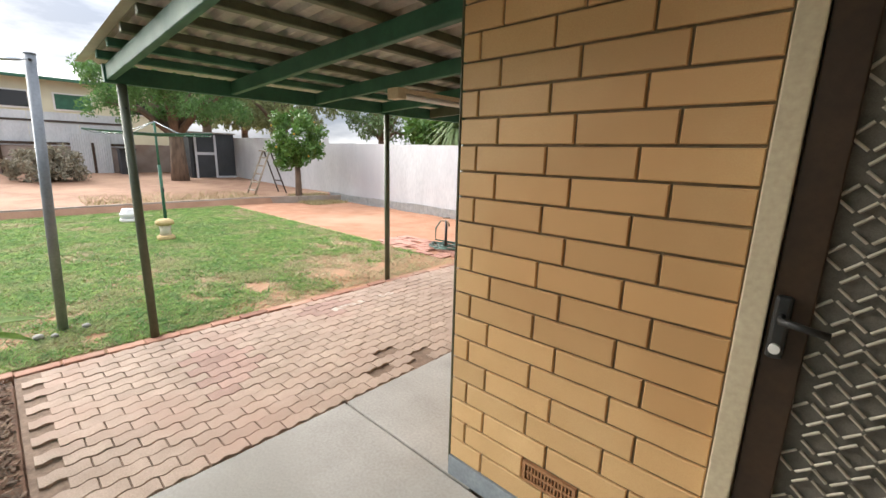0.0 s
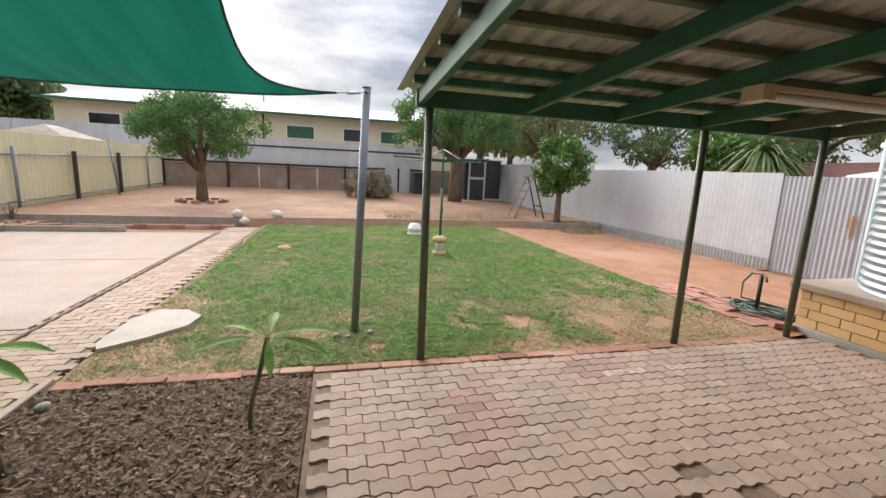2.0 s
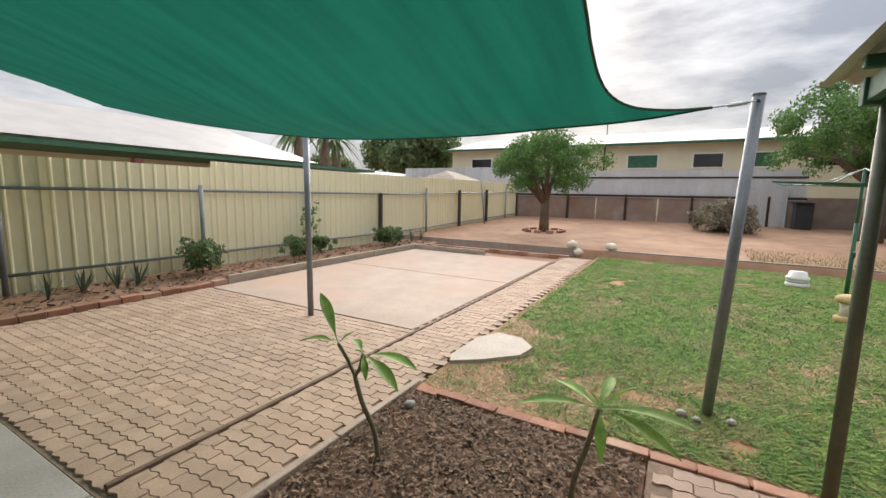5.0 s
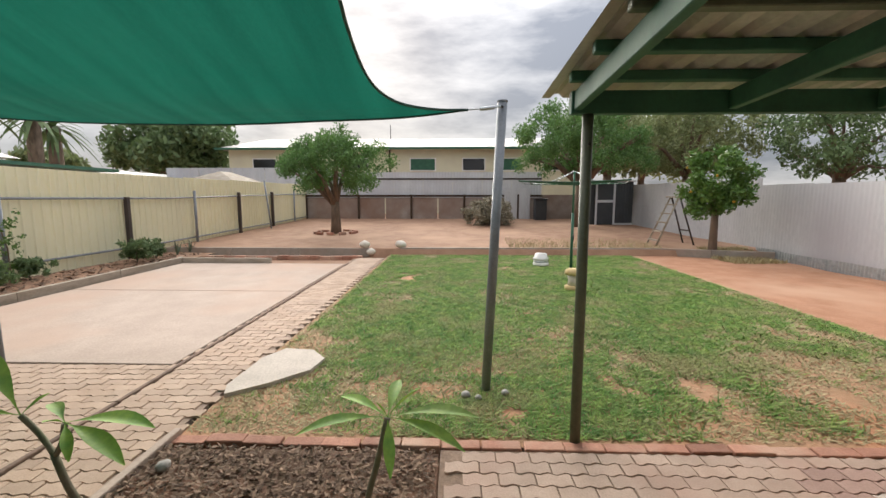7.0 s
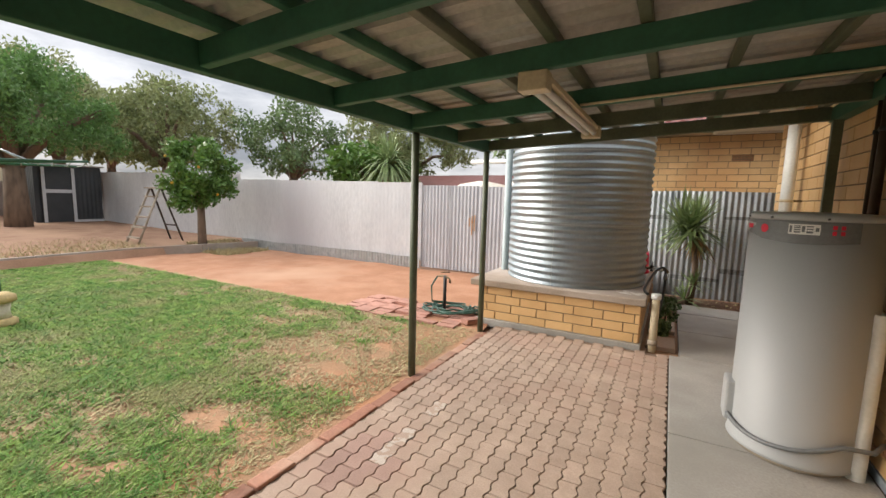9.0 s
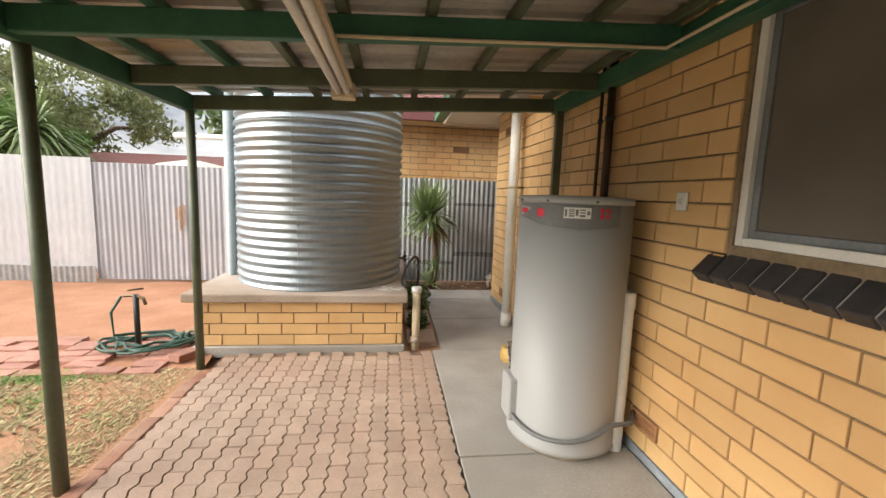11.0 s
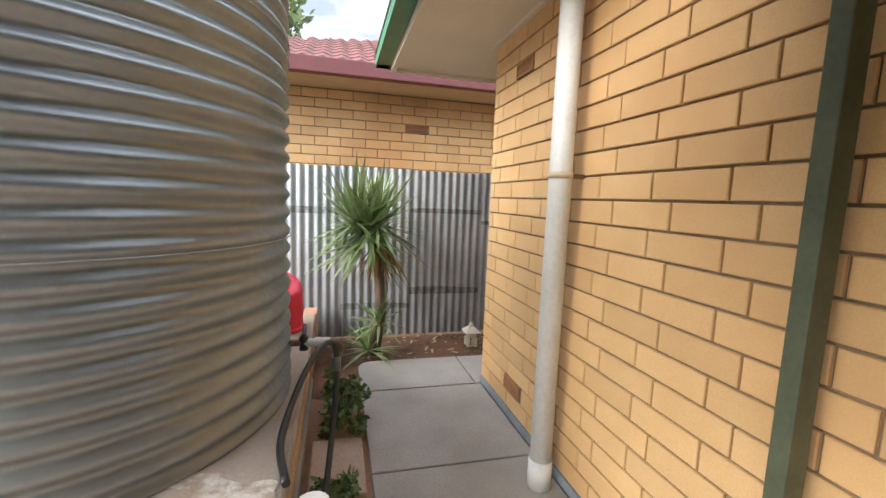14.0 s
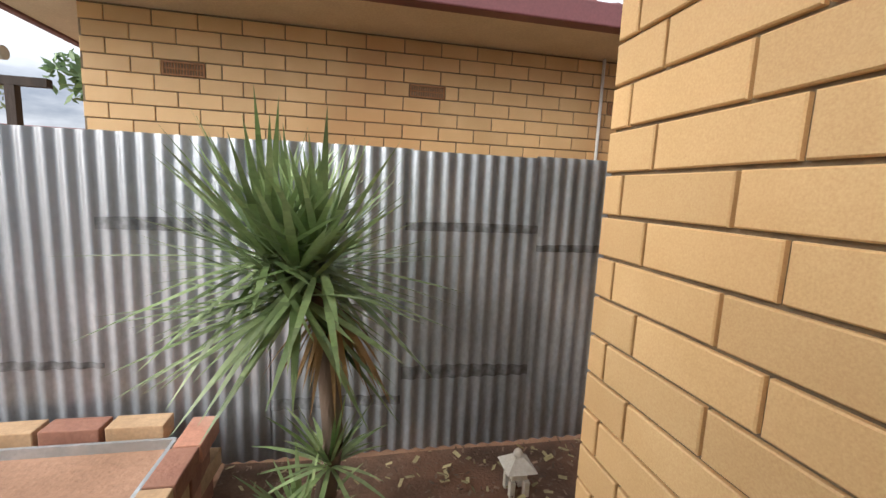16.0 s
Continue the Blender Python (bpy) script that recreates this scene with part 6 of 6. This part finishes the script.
# ---- mulch, grass ----
rng = np.random.default_rng(7)
def chips(name, x0, x1, y0, y1, z, n_, size, mtl, label, cat):
    c = np.stack([rng.uniform(x0, x1, n_), rng.uniform(y0, y1, n_), z + rng.uniform(0, 0.02, n_)], 1)
    a = rng.uniform(0, 2 * np.pi, n_)
    s = size * rng.uniform(0.4, 1.5, n_)[:, None]
    u = np.stack([np.cos(a), np.sin(a), rng.normal(0, 0.3, n_)], 1) * s
    w = np.stack([-np.sin(a), np.cos(a), rng.normal(0, 0.4, n_)], 1) * s * 0.36
    tagged(quads(name, np.stack([c - u - w, c + u - w, c + u + w, c - u + w], 1), mtl), label, cat, kind="stuff")


chips("mulch", -3.45, -1.78, -1.10, 0.48, -0.005, 11000, 0.013, MULCH, "loose brown bark mulch in the bed", "mulch")
chips("leaf_litter", -2.0, 0.6, 7.62, 8.24, 0.0, 130, 0.020, STRAW, "dead dry leaves on the soil", "leaf litter")
chips("bark_litter", -2.0, 0.6, 7.62, 8.24, 0.0, 900, 0.011, MULCH, "bark scraps on the soil", "leaf litter")
chips("fence_bed_litter", -11.5, -1.0, -6.9, -5.7, 0.05, 2500, 0.03, MULCH, "scraps of mulch along the fence", "mulch")


def patches(x, y, size, sd):
    """Smooth random patches of about the given size, from -1 to 1."""
    g_ = np.random.default_rng(sd).uniform(-1, 1, (160, 160))
    u, v = (x + 14) / size, (y + 3) / size
    i, j = np.floor(u).astype(int) % 159, np.floor(v).astype(int) % 159
    u, v = u - np.floor(u), v - np.floor(v)
    u, v = u * u * (3 - 2 * u), v * v * (3 - 2 * v)
    return (g_[i, j] * (1 - u) + g_[i + 1, j] * u) * (1 - v) + (g_[i, j + 1] * (1 - u) + g_[i + 1, j + 1] * u) * v


BARE = ((-4.25, 3.39, 0.22), (-4.2, 2.4, 0.24), (-4.18, 1.89, 0.14), (-4.47, 1.8, 0.12), (-4.75, 3.45, 0.13), (-3.76, 0.89, 0.26), (-4.82, -0.29, 0.2), (-8.87, -0.24, 0.4), (-4.34, 2.43, 0.16), (-4.12, 4.01, 0.3), (-4.14, 1.9, 0.15))


def grass(name, x0, x1, y0, y1, n_, hgt, mtl, label, thr, sign, sd, sd0=90):
    r_ = np.random.default_rng(sd)
    x, y = r_.uniform(x0, x1, n_), r_.uniform(y0, y1, n_)
    f = 1.5 * patches(x, y, 1.1, sd0) + 1.5 * patches(x, y, 0.42, sd0 + 1) + 1.5 * patches(x, y, 0.16, sd0 + 2)
    dry = np.clip((x + 5.3) / 1.4, 0, 1.3) * 0.75 + np.clip((0.3 - y) / 1.0, 0, 1) * 1.0 + np.clip((y - 3.2) / 1.3, 0, 1) * 0.6 + np.clip((x + 7.5) / 2.5, 0, 1) * np.clip((y - 1.6) / 1.5, 0, 1) * 0.6
    g_ = f * 0.72 + 0.95 - dry + r_.normal(0, 0.45, n_)
    keep = (g_ > thr) if sign > 0 else (g_ < thr)
    for bx, by, br in BARE:
        keep &= np.hypot((x - bx) * 0.8, y - by) > br * (0.62 + 0.8 * patches(x, y, 0.12, 99)) + r_.uniform(-0.14, 0.03, n_)
    x, y = x[keep], y[keep]
    k = len(x)
    a = r_.uniform(0, 2 * np.pi, k)
    h_ = hgt * r_.uniform(0.5, 1.3, k)
    w_ = 0.0045 + 0.0012 * np.abs(x + 2)
    b = np.stack([x, y, np.full(k, -0.012)], 1)
    wv = np.stack([np.cos(a) * w_, np.sin(a) * w_, np.zeros(k)], 1)
    l_ = np.stack([np.cos(a + 1.3) * h_ * 1.7, np.sin(a + 1.3) * h_ * 1.7, h_ * 0.75], 1)
    tagged(quads(name, np.stack([b - wv, b + wv, b + l_], 1), mtl, None, 3), label, "grass", kind="stuff")


grass("lawn_grass", -11.7, -3.6, -1.05, 4.95, 380000, 0.030, GRASS, "short green lawn grass with worn patches", -0.05, 1, 61)
grass("dry_lawn_grass", -11.7, -3.6, -1.1, 5.0, 150000, 0.022, STRAW, "thin dry straw-coloured grass", 0.75, -1, 62)
grass("grass_tufts", -9.0, -3.6, -1.0, 4.9, 26000, 0.055, mat("tuft_blade", (0.09, 0.20, 0.04), (0.20, 0.30, 0.08), 5, 0.75, bump=0, per=0.4, trans=0.3), "longer tufts of green grass in the lawn", 1.25, 1, 64, 95)
r = np.random.default_rng(63)
x = np.concatenate([r.uniform(-14.5, -12.0, 5000), r.uniform(-12.2, -10.6, 2500)])
y = np.concatenate([r.uniform(2.0, 6.0, 5000), r.uniform(6.8, 8.0, 2500)])
h_ = r.uniform(0.03, 0.12, 7500)
a = r.uniform(0, 6.28, 7500)
zb = np.where(x < -11.75, 0.12, -0.03)
b = np.stack([x, y, zb], 1)
wv = np.stack([np.cos(a), np.sin(a), 0 * a], 1) * 0.012
tagged(quads("dry_weeds", np.stack([b - wv, b + wv, b + np.stack([np.cos(a + 1) * h_ * 0.6, np.sin(a + 1) * h_ * 0.6, h_], 1)], 1), STRAW, None, 3), "tufts of dry weeds on the bare earth", "weeds", kind="stuff")

# ---- bricks laid as pieces ----
rest = {}
for wall, m, length, near, mtl, depth, course in BRICKS_LATER:
    me = brick_mesh(length, depth, mtl, course)
    if near:
        ob = new("brick", me)
        ob.parent = wall
        ob.matrix_world = m @ pose(0, 0, 0, random.uniform(-0.25, 0.25), 0, random.uniform(-0.25, 0.25))
    else:
        rest.setdefault(wall, []).append((me, m))
for wall, items in rest.items():
    bm = bmesh.new()
    for me, m in items:
        k = len(bm.verts)
        bm.from_mesh(me)
        bm.verts.ensure_lookup_table()
        bmesh.ops.transform(bm, matrix=m, verts=bm.verts[k:])
    ob = part("brickwork", bm, BRICK, wall)
    tagged(ob, kind="stuff")


# ---- pavers ----
PL, PW, PA = 0.19, 0.0939, 0.0085


def paver_mesh(phase, mtl, cut0=0.0, cut1=1.0):
    m_ = bmesh.new()
    gap = 0.0028
    n_ = 12
    left, right = [], []
    for i in range(n_ + 1):
        s_ = (cut0 + (cut1 - cut0) * i / n_) * PL
        yy = min(max(s_, cut0 * PL + gap), cut1 * PL - gap) - PL / 2
        w_ = PA * (math.sin(4 * math.pi * (s_ / PL + phase)) - 0.16 * math.sin(12 * math.pi * (s_ / PL + phase)))
        left.append((-PW / 2 + gap + w_, yy))
        right.append((PW / 2 - gap + w_, yy))
    ring_ = left + right[::-1]
    c_ = Vector((sum(p[0] for p in ring_) / len(ring_), sum(p[1] for p in ring_) / len(ring_), 0))
    top_ = [m_.verts.new((c_.x + (x - c_.x) * 0.96, c_.y + (y - c_.y) * 0.98, 0.0)) for x, y in ring_]
    low_ = [m_.verts.new((x, y, -0.006)) for x, y in ring_]
    bot_ = [m_.verts.new((x, y, -0.022)) for x, y in ring_]
    m_.faces.new(top_)
    k_ = len(ring_)
    for i in range(k_):
        j = (i + 1) % k_
        m_.faces.new((low_[i], low_[j], top_[j], top_[i]))
        m_.faces.new((bot_[i], bot_[j], low_[j], low_[i]))
    return mesh_of(m_, "paver", mtl)


PAVR = mat("red_paver", (0.40, 0.26, 0.21), (0.33, 0.21, 0.17), 5, 0.85, bump=0.25, fine=110, per=0.12)
KINDS = {(h_, r_): paver_mesh(h_ * 0.5, PAVR if r_ else PAVER) for h_ in (0, 1) for r_ in (0, 1)}
pv = tagged(thing("pavement_verandah", "interlocking wavy clay-coloured pavers under the verandah", "paving"), kind="structure")
po = tagged(thing("pavement_patio", "interlocking wavy sand-coloured pavers of patio and path", "paving"), kind="structure")
PITS = ((-1.93, 2.22), (-2.02, 2.42), (-1.88, 2.55))
far, near_rest = [], []


SPLASHED = {h_: paver_mesh(h_ * 0.5, mat("splashed_paver", (0.52, 0.445, 0.385), (0.41, 0.30, 0.235), 16, 0.9, bump=0.3, fine=110, lo=0.44, hi=0.52)) for h_ in (0, 1)}
SPLASHES = ((-3.13, 3.24), (-3.16, 2.87), (-3.20, 2.35), (-3.10, 2.75), (-3.05, 2.55), (-3.1, 3.4))
SANDP = mat("sand_paver", (0.47, 0.34, 0.25), (0.40, 0.28, 0.20), 4, 0.85, bump=0.25, fine=110, c=(0.44, 0.32, 0.24), per=0.10)
SAND = {h_: paver_mesh(h_ * 0.5, SANDP) for h_ in (0, 1)}


def pave(parent, x0, x1, y0, y1, pieces):
    i, x = 0, x0 + PW / 2
    while x + PW / 2 <= x1 + 0.02:
        half = i % 2
        y = y0 + PL / 2 - (PL / 2 if half else 0)
        while y - PL / 2 < y1 - 0.05:
            if y - PL / 2 >= y0 - 0.13:
                if not any(math.hypot(x - a, y - b) < 0.09 for a, b in PITS):
                    red = noise.noise(Vector((x * 1.1, y * 1.1, 9))) > 0.42 or math.hypot((x + 2.75), (y - 1.35) * 0.8) < 0.38 * random.random() + 0.12
                    m_ = pose(x, y, 0.007 * noise.noise(Vector((x * 2, y * 2, 0))) + random.uniform(-0.0015, 0.0015), random.uniform(-0.8, 0.8), random.uniform(-0.8, 0.8), random.uniform(-0.6, 0.6))
                    if pieces and 1.3 < y < 4.45:
                        wet = any(math.hypot(x - a, y - b) < 0.062 for a, b in SPLASHES)
                        ob_ = new("paver", SPLASHED[half] if wet else KINDS[half, int(red)])
                        ob_.parent = parent
                        ob_.matrix_world = m_
                    elif not pieces and x > -3.6 and y > -2.9:
                        ob_ = new("paver", SAND[half])
                        ob_.parent = parent
                        ob_.matrix_world = m_
                    else:
                        (near_rest if pieces else far).append((KINDS[half, 0], m_))
            y += PL
        x += PW
        i += 1


pave(pv, -3.45, -1.76, 0.62, 5.22, True)
pave(po, -4.60, -1.78, -5.5, -1.81, False)
pave(po, -11.1, -1.78, -1.775, -1.16, False)
for parent_, items_, mtl_ in ((po, far, SANDP), (pv, near_rest, PAVER)):
    vs_, fs_ = [], []
    for me_, m_ in items_:
        k_ = len(vs_)
        vs_ += [tuple(m_ @ v_.co) for v_ in me_.vertices]
        fs_ += [[k_ + q for q in p_.vertices] for p_ in me_.polygons]
    me_ = bpy.data.meshes.new("pavers")
    me_.from_pydata(vs_, [], fs_)
    me_.materials.append(mtl_)
    ob = new("pavers", me_)
    ob.parent = parent_
    tagged(ob, kind="stuff")


# ---- lime stain on the tank slab ----
def splash(name, x, y, z, rx, ry, material, label, seed):
    m_ = bmesh.new()
    ring_ = []
    for k_ in range(28):
        a_ = 2 * math.pi * k_ / 28
        q_ = 1 + 0.55 * noise.noise(Vector((1.6 * math.cos(a_), 1.6 * math.sin(a_), seed * 2.3)))
        ring_.append(m_.verts.new((x + rx * q_ * math.cos(a_), y + ry * q_ * math.sin(a_), z)))
    m_.faces.new(ring_)
    tagged(part(name, m_, material), label, "stain", kind="structure")


LIME = mat("lime_crust", (0.66, 0.62, 0.57), (0.42, 0.34, 0.27), 14, 0.95, bump=0.4, fine=80, lo=0.42, hi=0.58)
splash("lime_stain", -2.13, 5.49, 0.504, 0.13, 0.085, LIME, "white lime crust on the tank slab corner", 7)
splash("lime_stain", -2.25, 5.58, 0.5045, 0.10, 0.035, LIME, "white lime crust on the tank slab corner", 9)
